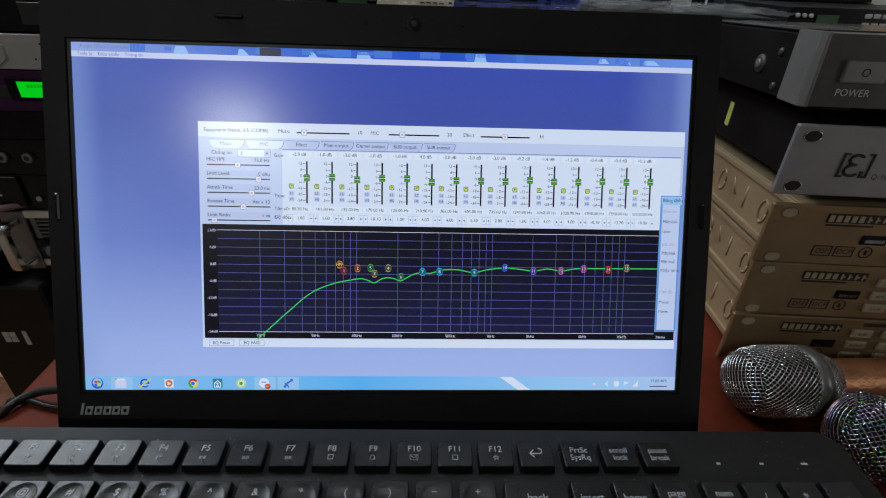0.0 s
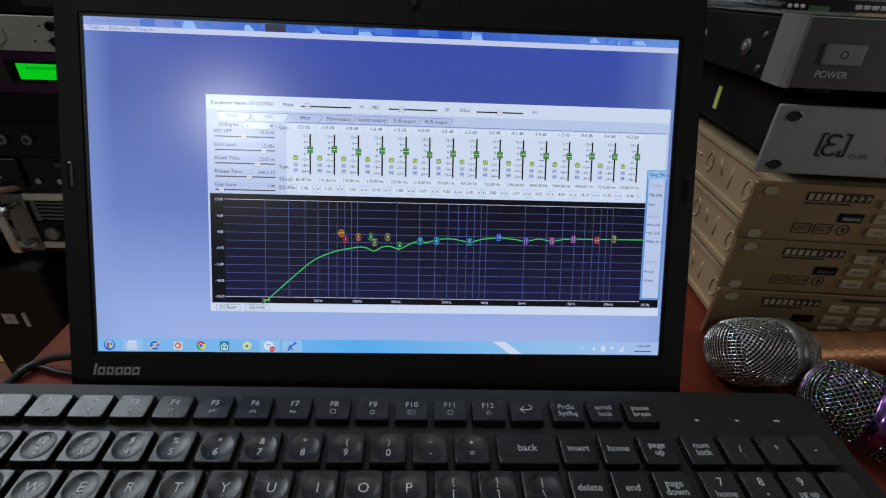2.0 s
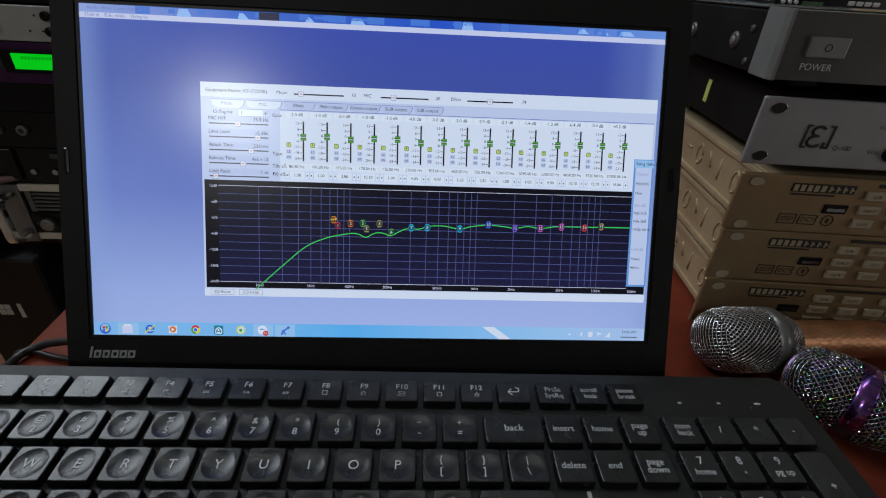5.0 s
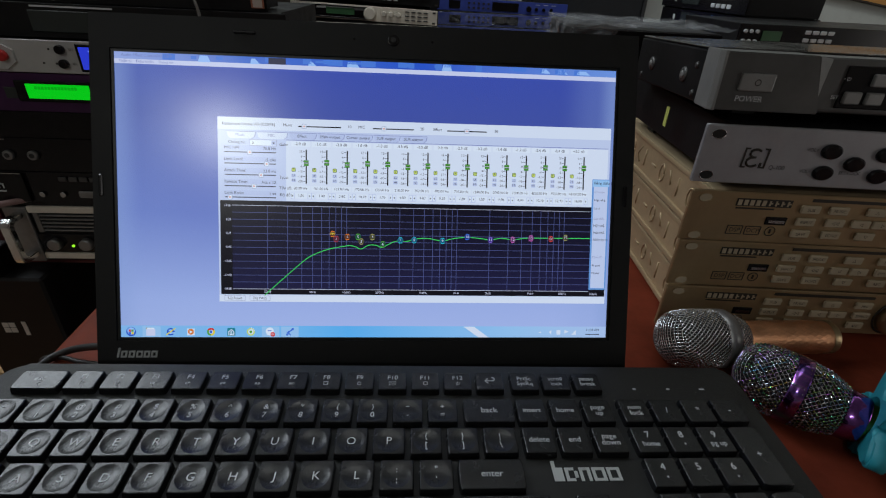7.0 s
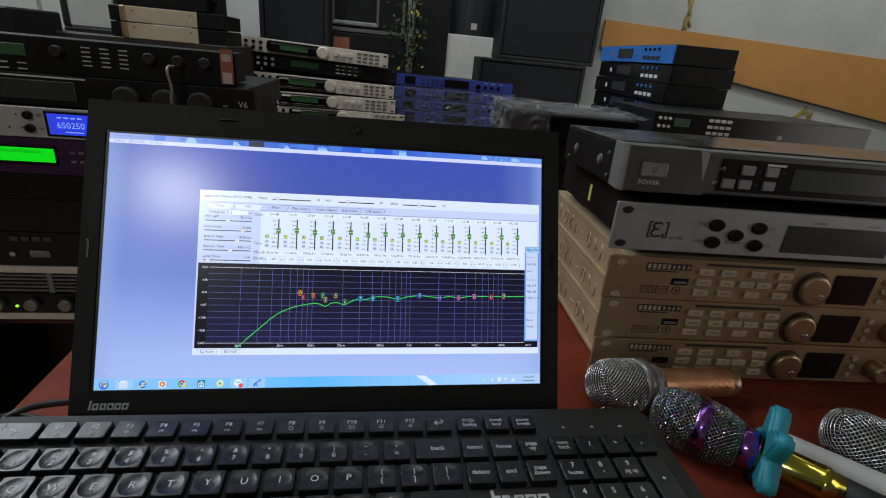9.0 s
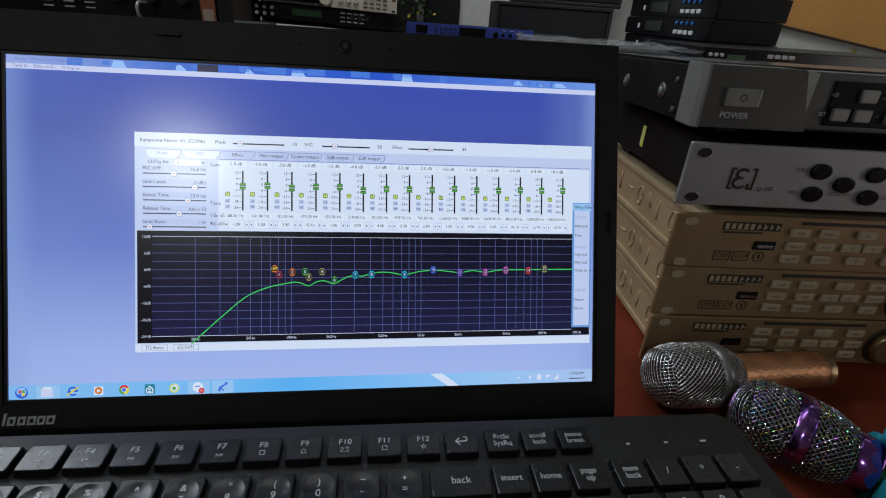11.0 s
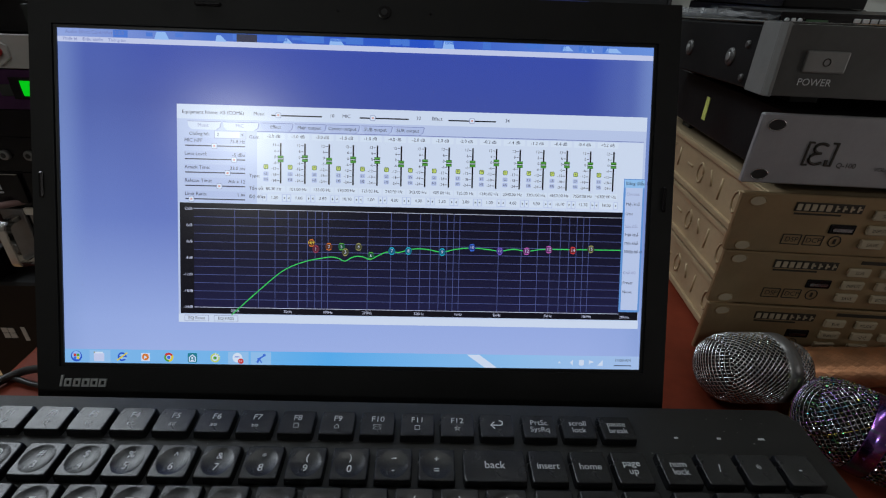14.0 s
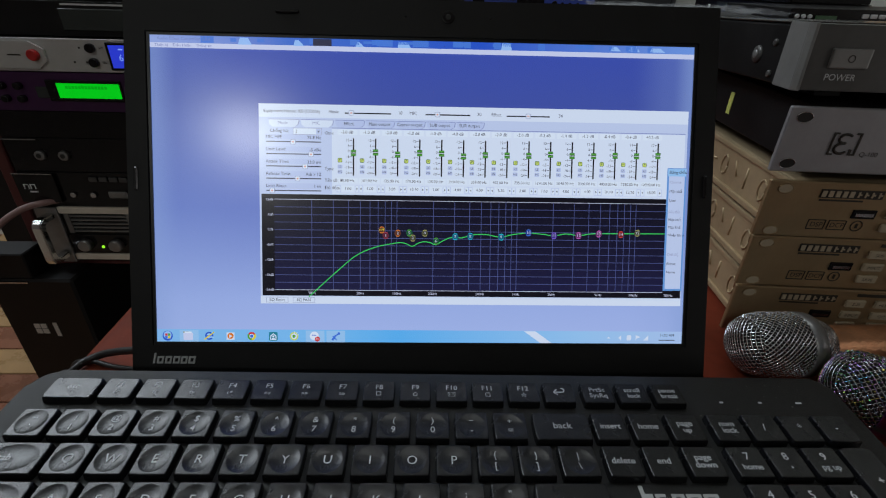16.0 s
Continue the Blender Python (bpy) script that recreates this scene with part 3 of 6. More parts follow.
for s, y in (("Gain:", 233), ("Type:", 322), ("Tần số:", 351), ("Độ dốc:", 370)):
    uitext(ui("text"), s, 428, y, 11, 6, "LEFT")
# fifteen bands
gains = ("-2.0", "-1.0", "-3.0", "-1.0", "-1.0", "-4.0", "-2.0", "-2.0", "-2.0", "-0.2", "-1.4", "-1.2", "-0.4", "-0.4", "+0.2")
hertz = ("80.30", "101.00", "135.00", "170.00", "125.00", "210.00", "303.00", "405.00", "735.00", "1240.00", "2040.00", "3300.00", "4850.00", "7550.00", "10300.00")
slope = ("1.00", "1.00", "3.80", "10.10", "1.00", "4.00", "4.00", "5.30", "2.80", "1.00", "4.00", "4.00", "10.10", "12.70", "18.00")
for i in range(15):
    xc = 500.5 + 55.8 * i
    quad(ui("field", "gain_field", i), xc - 40, 223, xc + 10, 237, 4)
    uitext(ui("text"), gains[i] + " dB", xc - 16, 230, 10.5)
    quad(ui("black", "fader_track", i), xc - 1.8, 245, xc + 1.8, 338, 5)
    for j, s in enumerate(("12", "6", "0", "-6", "-12", "-18", "-24")):
        yy = 250 + 13.6 * j
        quad(ui("dark"), xc - 9, yy - 0.6, xc - 3.4, yy + 0.6, 5)
        uitext(ui("text"), s, xc - 10, yy, 9, 6, "RIGHT")
    yk = 277 - 2.2 * float(gains[i])
    quad(ui("dkgreen", "fader_knob", i), xc - 6.6, yk - 7.6, xc + 6.6, yk + 7.6, 6)
    quad(ui("green"), xc - 5.8, yk - 6.6, xc + 5.8, yk - 3.2, 7)
    quad(ui("field"), xc - 6.2, yk - 0.8, xc + 6.2, yk + 0.8, 8)
    quad(ui("green"), xc - 5.8, yk + 3.2, xc + 5.8, yk + 6.6, 7)
    rounded(ui("dkgreen"), xc - 39.4, 294.6, xc - 28.6, 305.4, 2.6, 5)
    rounded(ui("lime", "type_button", i), xc - 38.2, 295.8, xc - 29.8, 304.2, 2, 6)
    uitext(ui("text"), "P", xc - 34, 300, 8, 7)
    for yy, s in ((316, "LS"), (329, "HS")):
        rounded(ui("tab"), xc - 40, yy - 5, xc - 28, yy + 5, 2, 4)
        uitext(ui("text"), s, xc - 34, yy, 7.5, 5)
    quad(ui("field", "frequency_field", i), xc - 42, 344, xc + 11, 358, 4)
    uitext(ui("text"), hertz[i] + " Hz", xc - 16, 351, 9.8)
    quad(ui("field", "slope_field", i), xc - 30, 364, xc + 2, 379, 4)
    uitext(ui("text"), slope[i], xc - 14, 371, 10)
    for dx, d in ((-37, -1), (9, 1)):
        quad(ui("tab"), xc + dx - 5, 363, xc + dx + 5, 380, 3)
        quad(ui("field"), xc + dx - 4, 364, xc + dx + 4, 379, 4)
        b = ui("text")
        b.faces.new([b.verts.new((sx_(x), ly_(5), sz_(y))) for x, y in ((xc + dx - 1.4 * d, 368.6), (xc + dx - 1.4 * d, 374.4), (xc + dx + 1.8 * d, 371.5))])
# graph
quad(ui("black"), 269, 387, 1356, 646, 4)
bm = bmesh.new()
quad(bm, 301, 400, 1308, 631, 5)
part("graph_field", bm, gradient_glow("lit_graph", [(0.0, (26, 26, 62)), (0.5, (18, 18, 44)), (1.0, (11, 11, 28))]), screen)
for s, y in (("12dB", 401), ("6dB", 439), ("0dB", 477), ("-6dB", 515), ("-12dB", 554), ("-18dB", 593), ("-24dB", 631)):
    uitext(ui("axis"), s, 298, y, 9, 6, "RIGHT")
for i in range(13):
    y = 400 + 19.25 * i
    quad(ui("axis" if i in (0, 12) else "grid"), 301, y - 0.6, 1308, y + 0.6, 6)


def fx(f):
    return 395 + 309.4 * math.log10(f / 20)


for f in (20, 30, 40, 50, 60, 70, 80, 90, 100, 200, 300, 400, 500, 600, 700, 800, 900, 1000, 2000, 3000, 4000, 5000, 6000, 7000, 8000, 9000, 10000):
    quad(ui("grid"), fx(f) - 0.6, 400, fx(f) + 0.6, 631, 6)
for f, s in ((20, "20Hz"), (50, "50Hz"), (100, "100Hz"), (200, "200Hz"), (500, "500Hz"), (1000, "1kHz"), (2000, "2kHz"), (5000, "5kHz"), (10000, "10kHz"), (20000, "20kHz")):
    uitext(ui("axis"), s, fx(f), 639, 9, 7)

CURVE = ((386, 650), (393, 643), (457, 584), (508, 541), (558, 519), (604, 509), (622, 507), (636, 510), (651, 516), (668, 507), (682, 504), (696, 506), (710, 511), (728, 502), (745, 494), (762, 492), (778, 493), (806, 485), (841, 484), (879, 490), (911, 483), (951, 479), (991, 482), (1017, 485), (1050, 480), (1081, 484), (1116, 479), (1166, 478), (1308, 477))


def curve_y(x):
    """The response curve, eased between its turning points."""
    for k, ((xa, ya), (xb, yb)) in enumerate(zip(CURVE, CURVE[1:])):
        if xa <= x <= xb:
            xp, yp = CURVE[max(k - 1, 0)]
            xn, yn = CURVE[min(k + 2, len(CURVE) - 1)]
            h, f = xb - xa, (x - xa) / (xb - xa)
            ma, mb = (yb - yp) / (xb - xp) * h, (yn - ya) / (xn - xa) * h
            return ya * (1 + 2 * f) * (1 - f) ** 2 + ma * f * (1 - f) ** 2 + yb * f * f * (3 - 2 * f) + mb * f * f * (f - 1)
    return 477


b = ui("curve")
xs = [x for x in range(387, 1309, 3) if curve_y(x) < 649]
for xa, xb in zip(xs, xs[1:]):
    ya, yb = curve_y(xa), curve_y(xb)
    n = Vector((ya - yb, xb - xa)).normalized() * 1.25
    b.faces.new([b.verts.new((sx_(x), ly_(8), sz_(y))) for x, y in ((xa - n.x, ya - n.y), (xa + n.x, ya + n.y), (xb + n.x, yb + n.y), (xb - n.x, yb - n.y))])
for s, x, y, c in (("HPF", 573, 475, "orange"), ("1", 583, 489, "rose"), ("2", 613.5, 483, "orange"), ("5", 643, 482, "green"), ("3", 652, 495, "olive"), ("4", 683, 482, "olive"), ("6", 712, 502, "green"), ("7", 761, 490, "cyan"), ("8", 800, 489, "cyan"), ("9", 880, 490, "cyan"), ("10", 950.5, 478, "blue"), ("11", 1017, 485, "violet"), ("12", 1081, 484, "pink"), ("13", 1134, 479, "pink"), ("14", 1192, 480, "red"), ("15", 1235, 476, "olive")):
    disc(ui("shade_" + c, "band_marker", x), x, y, 8.4, 9)
    for a0 in (50, 230):
        b = ui(c, "marker_arc", x)
        arc = [(x + r * math.cos(radians(a)), y - r * math.sin(radians(a))) for r, angs in ((8.8, range(a0, a0 + 81, 16)), (6.6, range(a0 + 80, a0 - 1, -16))) for a in angs]
        b.faces.new([b.verts.new((sx_(px), ly_(10), sz_(py))) for px, py in arc])
    uitext(ui("axis" if s != "HPF" else "yellow"), s, x, y, 10.5 if s != "HPF" else 9, 11)
for x0, x1, s in ((278, 334, "EQ Reset"), (346, 402, "EQ PASS")):
    quad(ui("faint"), x0, 650, x1, 664, 4)
    quad(ui("white"), x0 + 0.8, 650.8, x1 - 0.8, 663.2, 5)
    uitext(ui("text"), s, (x0 + x1) / 2, 657, 10)
# control box at the right border
quad(ui("popup"), 1308, 307, 1358, 626, 9)
quad(ui("sky"), 1310, 309, 1358, 328, 10)
quad(ui("panel"), 1313, 328, 1354, 621, 10)
uitext(ui("text"), "Bảng điều k", 1313, 318, 11, 12, "LEFT")
for s, y, c in (("Choose:", 343, "faint"), ("Mật khẩ", 367, "text"), ("User", 390, "text"), ("Sửa đổi", 420, "faint"), ("Mật khẩ", 440, "text"), ("Mật khẩ", 460, "text"), ("Nhập lại m", 480, "text"), ("Chế độ", 531, "faint"), ("Preset", 555, "text"), ("Name", 577, "text")):
    uitext(ui(c), s, 1315, y, 9.5, 12, "LEFT")
# taskbar
bm = bmesh.new()
quad(bm, 0, 735, 1366, 768, 1)
part("taskbar", bm, gradient_glow("lit_taskbar", [(0.0, (132, 186, 236)), (0.3, (120, 186, 240)), (0.45, (92, 176, 240)), (0.8, (150, 196, 240)), (1.0, (170, 196, 236))], "X"), screen)
b = ui("white")
b.faces.new([b.verts.new((sx_(x), ly_(2), sz_(y))) for x, y in ((1020, 768), (990, 768), (945, 736), (975, 736))])
for x in (57, 378, 431):
    quad(ui("sky"), x, 737, x + 48, 768, 2)
disc(ui("aero"), 27, 752, 13, 3, 20)
disc(ui("aerolight"), 27, 750, 10, 4, 20)
for x, y, c in ((21, 746, "red"), (28, 746, "green"), (21, 753, "blue"), (28, 753, "yellow")):
    quad(ui(c), x, y, x + 6, y + 6, 5)
quad(ui("olive"), 67, 741, 80, 746, 3)
quad(ui("menu"), 67, 744, 91, 763, 4)
quad(ui("field"), 70, 741, 88, 745, 5)
disc(ui("aero"), 132, 752, 10.5, 3, 20)
disc(ui("sky"), 132, 752, 6.6, 4, 20)
quad(ui("aero"), 124, 750.6, 141, 753.4, 5)
quad(ui("sky"), 137, 753.4, 144, 757, 6)
b = ui("yellow")
b.faces.new([b.verts.new((sx_(x), ly_(7), sz_(y))) for x, y in ((119, 760), (122, 762), (146, 743), (144, 741))])
quad(ui("white"), 176, 743, 196, 762, 3)
disc(ui("orange"), 186, 752, 8, 4, 18)
b = ui("white")
b.faces.new([b.verts.new((sx_(x), ly_(5), sz_(y))) for x, y in ((183, 748), (183, 757), (191, 752.5))])
k = SW / 1366
for a0_, c in ((30, "red"), (150, "green"), (270, "yellow")):
    b = ui(c)
    b.faces.new([b.verts.new((sx_(240), ly_(3), sz_(752)))] + [b.verts.new((sx_(240) + 11 * k * math.cos(radians(a)), ly_(3), sz_(752) + 11 * k * math.sin(radians(a)))) for a in range(a0_, a0_ + 121, 20)])
disc(ui("white"), 240, 752, 5.8, 5, 18)
disc(ui("blue"), 240, 752, 4.4, 6, 18)
rounded(ui("teal"), 284, 741, 306, 764, 3, 3)
b = ui("white")
b.faces.new([b.verts.new((sx_(x), ly_(4), sz_(y))) for x, y in ((287, 751), (287, 762), (303, 762), (303, 751), (295, 744))])
b = ui("teal")
b.faces.new([b.verts.new((sx_(x), ly_(5), sz_(y))) for x, y in ((289.4, 752), (289.4, 760), (300.6, 760), (300.6, 752), (295, 747))])
disc(ui("white"), 295, 752.5, 2.6, 6)
quad(ui("white"), 291.5, 756.5, 298.5, 760, 6)
disc(ui("lime"), 348, 752, 11, 3, 20)
disc(ui("white"), 348, 752, 7.4, 4, 18)
disc(ui("green"), 348, 752, 4, 5, 16)
for a in (20, 50, 80):
    b = ui("white")
    c0, s0 = math.cos(radians(a)), math.sin(radians(a))
    b.faces.new([b.verts.new((sx_(348 + r * c0 - w * s0), ly_(6), sz_(752 - r * s0 - w * c0))) for r, w in ((6, -0.8), (13, -0.8), (13, 0.8), (6, 0.8))])
disc(ui("field"), 400, 751, 11.5, 3, 20)
quad(ui("aero"), 394, 748, 405, 750, 4)
disc(ui("red"), 408, 759, 6.6, 5, 16)
uitext(ui("white"), "5+", 408, 759, 7.5, 6)
for xa, ya, xb, yb, w in ((446, 762, 454, 750, 2.6), (452, 752, 463, 745, 1.8), (447, 752, 453, 756, 1.4), (453, 756, 457, 762, 1.4)):
    b = ui("blue")
    n = Vector((ya - yb, xb - xa)).normalized() * w
    b.faces.new([b.verts.new((sx_(x), ly_(4), sz_(y))) for x, y in ((xa - n.x, ya - n.y), (xa + n.x, ya + n.y), (xb + n.x, yb + n.y), (xb - n.x, yb - n.y))])
disc(ui("blue"), 463, 744, 3.4, 5)
uitext(ui("text"), "11:03 AM", 1325, 745, 10, 4)
quad(ui("text"), 1304, 757, 1346, 759, 4)
b = ui("white")
for pts in (((1166, 754), (1170, 749), (1174, 754)), ((1196, 752), (1203, 745), (1203, 759)), ((1242, 759), (1242, 745), (1255, 750), (1244, 754)), ((1262, 759), (1276, 759), (1276, 745))):
    b.faces.new([b.verts.new((sx_(x), ly_(3), sz_(y))) for x, y in pts])
rounded(b, 1218, 745, 1230, 759, 3, 3)
b = ui("white")
b.faces.new([b.verts.new((sx_(x), ly_(13), sz_(y))) for x, y in ((1172, 288), (1178, 303), (1181, 298), (1187, 297))])
for (kind, name, i), bmx in UI.items():
    ob = part(name or "picture_" + kind, bmx, G[kind], screen)
    if not name:
        tagged(ob, kind="stuff")

# ---- keyboard lying on the laptop's base ----
KB = pose(0.0338, 0.1410, 0.0605, 1.71, 0.67, -0.07)
PU = 0.01884
PN = 0.0184
keyboard = thing("keyboard", KB, "black wired office keyboard with dished keys, resting on the laptop's base", "keyboard")


def outline_solid(bm, pts, z0, z1, z2=None, bevel=0.003):
    """A plate with the given outline; z1 its top at the far edge, bottom flat in local z0."""
    lo = [bm.verts.new((x, y, z0)) for x, y in pts]
    hi = [bm.verts.new((x, y, z1)) for x, y in pts]
    bm.faces.new(list(reversed(lo)))
    top = bm.faces.new(hi)
    n = len(pts)
    for i in range(n):
        bm.faces.new((lo[i], lo[(i + 1) % n], hi[(i + 1) % n], hi[i]))
    bmesh.ops.bevel(bm, geom=list(top.edges), offset=bevel, segments=3, affect="EDGES", profile=0.5)
    return bm


XL, XR, YT, YB = -0.2395, 0.1935, 0.0160, -0.116
pts = []
for cx, cy, r, a0 in ((XL + 0.012, YT - 0.012, 0.012, 90), (XL - 0.003 + 0.010, YB + 0.010, 0.010, 180), (XR - 0.010, YB + 0.010, 0.010, 270), (XR - 0.007, YT - 0.007, 0.007, 0)):
    for k in range(7):
        a = radians(a0 + 15 * k)
        pts.append((cx + r * math.cos(a), cy + r * math.sin(a)))
body = part("body", outline_solid(bmesh.new(), pts, -0.0245, -0.0042, bevel=0.0022), "kbd", keyboard)
for fx_ in (-0.2, 0.16):
    part("rubber_foot", bx(fx_ * 0.7, -0.01, -0.0262, 0.03, 0.01, 0.0036), "rubber", keyboard)


def key_bm(w, d, dish, h=0.0058, gap=0.0021, n=28):
    """A keycap: slanted skirt, small bevel, and an oval dish where the key has one."""
    bm = bmesh.new()
    hw, hd = (w - gap) / 2, (d - gap) / 2
    ex, ey = hw - 0.0017, hd - 0.0015
    order = []
    for i in range(n):
        a = 2 * math.pi * (i + 0.5) / n
        order.append(math.atan2(hd * math.sin(a), hw * math.cos(a)))

    def ring_at(ins, z):
        ring = []
        for a in order:
            c, s_ = math.cos(a), math.sin(a)
            r = (abs(c / (hw - ins)) ** 22 + abs(s_ / (hd - ins)) ** 22) ** (-1 / 22)
            ring.append(bm.verts.new((r * c, r * s_, z)))
        return ring

    rings = [ring_at(ins, z) for ins, z in ((0.0, -h), (0.0004, -0.0007), (0.0006, -0.0002), (0.0009, 0.0))]
    for ra, rb in zip(rings, rings[1:]):
        for i in range(n):
            bm.faces.new((ra[i], ra[(i + 1) % n], rb[(i + 1) % n], rb[i]))
    if not dish:
        bm.faces.new(rings[-1])
        return bm
    last = rings[-1]
    angs = [math.atan2(math.sin(a) / ey, math.cos(a) / ex) for a in order]
    for s, z in ((1.0, 0.0), (0.96, -0.00007), (0.82, -0.00032), (0.6, -0.00055), (0.35, -0.00068), (0.12, -0.00072)):
        ring = [bm.verts.new((ex * s * math.cos(a), ey * s * math.sin(a), z)) for a in angs]
        for i in range(n):
            f = bm.faces.new((last[i], last[(i + 1) % n], ring[(i + 1) % n], ring[i]))
            f.smooth = s < 1.0
        last = ring
    f = bm.faces.new(last)
    f.smooth = True
    return bm


KEYMESH = {}
RY = {"f": 0.0, "n": -0.0211, "q": -0.0400, "a": -0.0588, "z": -0.0776, "b": -0.0964}


def add_key(x, row, w=1.0, legend=(), dish=True, d=1.0, y=None):
    """legend: rows of (text, dx, dy, size)."""
    depth = 0.0162 if row == "f" else 0.0187 * d
    kk = (round(w, 3), row == "f", d, dish)
    if kk not in KEYMESH:
        bmk = key_bm(PU * w, depth, dish and row != "f")
        bmesh.ops.recalc_face_normals(bmk, faces=bmk.faces)
        me = bpy.data.meshes.new("key")
        bmk.to_mesh(me)
        bmk.free()
        me.materials.append(M["key"])
        KEYMESH[kk] = me
    ob = new("key", KEYMESH[kk])
    ob.parent = keyboard
    ob.matrix_basis = pose(x, RY[row] if y is None else y, 0)
    if legend:
        bml = bmesh.new()
        for s, dx, dy, size in legend:
            sunk = -0.00055 if dish and row != "f" and w < 1.2 and abs(dx) + abs(dy) < 0.0055 else 0.0
            write(bml, s, size * 1.08, Matrix.Translation((dx, dy, 0.00012 + sunk * (1 - (dx * dx + dy * dy) / 0.00004))))
        me = bpy.data.meshes.new("legend")
        bml.to_mesh(me)
        bml.free()
        me.materials.append(M["legend"])
        lo = new("legend", me)
        lo.parent = ob


def two(a, b):
    return ((a, 0, 0.0027, 0.0042), (b, 0, -0.0026, 0.0044))


def word(s, size=0.0042):
    rows = s.split()
    return tuple((w_, 0, (0.0019 if i == 0 else -0.0019) if len(rows) == 2 else 0, size) for i, w_ in enumerate(rows))


ICON = ("♫", "‹)", "‹»", "‹+", "««", "»»", "»»", "□", "⌂", "✉", "□", "☆")
F1 = -10 * PU
add_key(-0.2110, "f", 1.42, (("esc", 0, 0.0006, 0.0042),))
for i in range(12):
    add_key(F1 + i * PU, "f", 1.0, (("F%d" % (i + 1), 0, 0.0022, 0.0040), (ICON[i], 0, -0.0022, 0.0032)))
add_key(F1 + 12 * PU, "f", 1.0, (("↩", 0, 0, 0.0062),))
CL = 0.0582
for i, s in enumerate(("PrtSc SysRq", "scroll lock", "pause break")):
    add_key(CL + i * PU, "f", 1.0, word(s, 0.0037))
N1 = 0.0090 - 11 * PU
for i, (a_, b_) in enumerate((("~", "`"), ("!", "1"), ("@", "2"), ("#", "3"), ("$", "4"), ("%", "5"), ("^", "6"), ("&", "7"), ("*", "8"), ("(", "9"), (")", "0"), ("−", "-"), ("+", "="))):
    add_key(N1 + (i - 1) * PU, "n", 1.0, two(a_, b_))
add_key(0.0345, "n", 1.62, word("back", 0.0046), dish=False)
Q1 = -0.0191 - 9 * PU
add_key(Q1 - 1.25 * PU, "q", 1.5, (("tab", -0.003, 0, 0.0042),))
for i, s in enumerate("QWERTYUIOP"):
    add_key(Q1 + i * PU, "q", 1.0, ((s, 0, 0, 0.0056),))
for i, (a_, b_) in enumerate((("{", "["), ("}", "]"))):
    add_key(Q1 + (10 + i) * PU, "q", 1.0, two(a_, b_))
add_key(Q1 + 12.03 * PU, "q", 1.06, two("|", "\\"))
A1 = -0.0334 - 8 * PU
add_key(A1 - 1.37 * PU, "a", 1.75, (("caps", -0.003, 0, 0.0040),))
for i, s in enumerate("ASDFGHJKL"):
    add_key(A1 + i * PU, "a", 1.0, ((s, 0, 0, 0.0056),))
for i, (a_, b_) in enumerate(((":", ";"), ("\"", "'"))):
    add_key(A1 + (9 + i) * PU, "a", 1.0, two(a_, b_))
add_key(A1 + 11.42 * PU, "a", 1.84, word("enter", 0.0046), dish=False)
Z1 = A1 + 0.5 * PU
add_key(Z1 - 1.62 * PU, "z", 2.25, (("shift", -0.006, 0, 0.0042),), dish=False)
for i, s in enumerate("ZXCVBNM"):
    add_key(Z1 + i * PU, "z", 1.0, ((s, 0, 0, 0.0056),))
for i, (a_, b_) in enumerate((("<", ","), (">", "."), ("?", "/"))):
    add_key(Z1 + (7 + i) * PU, "z", 1.0, two(a_, b_))
add_key(Z1 + 11.2 * PU, "z", 2.4, (("shift", -0.006, 0, 0.0042),), dish=False)
for xk, wk, s in ((-10.9, 1.25, "ctrl"), (-9.6, 1.25, ""), (-8.3, 1.25, "alt"), (-4.6, 6.0, ""), (-0.9, 1.25, "alt"), (0.4, 1.25, ""), (1.8, 1.4, "ctrl")):
    add_key(xk * PU, "b", wk, word(s) if s else (), dish=False)
for r_, row3 in (("n", ("insert", "home", "page up")), ("q", ("delete", "end", "page down"))):
    for i, s in enumerate(row3):
        add_key(CL + i * PU, r_, 1.0, word(s, 0.0041), dish=False)
for i, (r_, s) in enumerate((("b", "◂"), ("b", "▾"), ("b", "▸"))):
    add_key(CL + i * PU, r_, 1.0, ((s, 0, 0, 0.006),), dish=False)
add_key(CL + PU, "z", 1.0, (("▴", 0, 0, 0.006),), dish=False)
NP = 0.1172
for i, s in enumerate(("num lock", "/", "*", "-")):
    add_key(NP + i * PN, "n", 1.0, word(s, 0.0041 if len(s) > 1 else 0.005), dish=False)
for r_, rowk in (("q", (("7", "home"), ("8", "▴"), ("9", "pg up"))), ("a", (("4", "◂"), ("5", ""), ("6", "▸"))), ("z", (("1", "end"), ("2", "▾"), ("3", "pg dn")))):
    for i, (a_, b_) in enumerate(rowk):
        lg = ((a_, 0, 0.0026, 0.0050),) + (((b_, 0, -0.0028, 0.0038),) if b_ else ())
        add_key(NP + i * PN, r_, 1.0, lg, dish=False)
add_key(NP + 0.5 * PN, "b", 2.0, (("0", -0.006, 0.002, 0.0050),), dish=False)
add_key(NP + 2 * PN, "b", 1.0, ((".", 0, 0.002, 0.0050),), dish=False)
add_key(NP + 3 * PN, "q", 1.0, (("+", 0, 0, 0.0050),), dish=False, d=2.0, y=(RY["q"] + RY["a"]) / 2)
add_key(NP + 3 * PN, "z", 1.0, (("enter", 0, 0, 0.0036),), dish=False, d=2.0, y=(RY["z"] + RY["b"]) / 2)
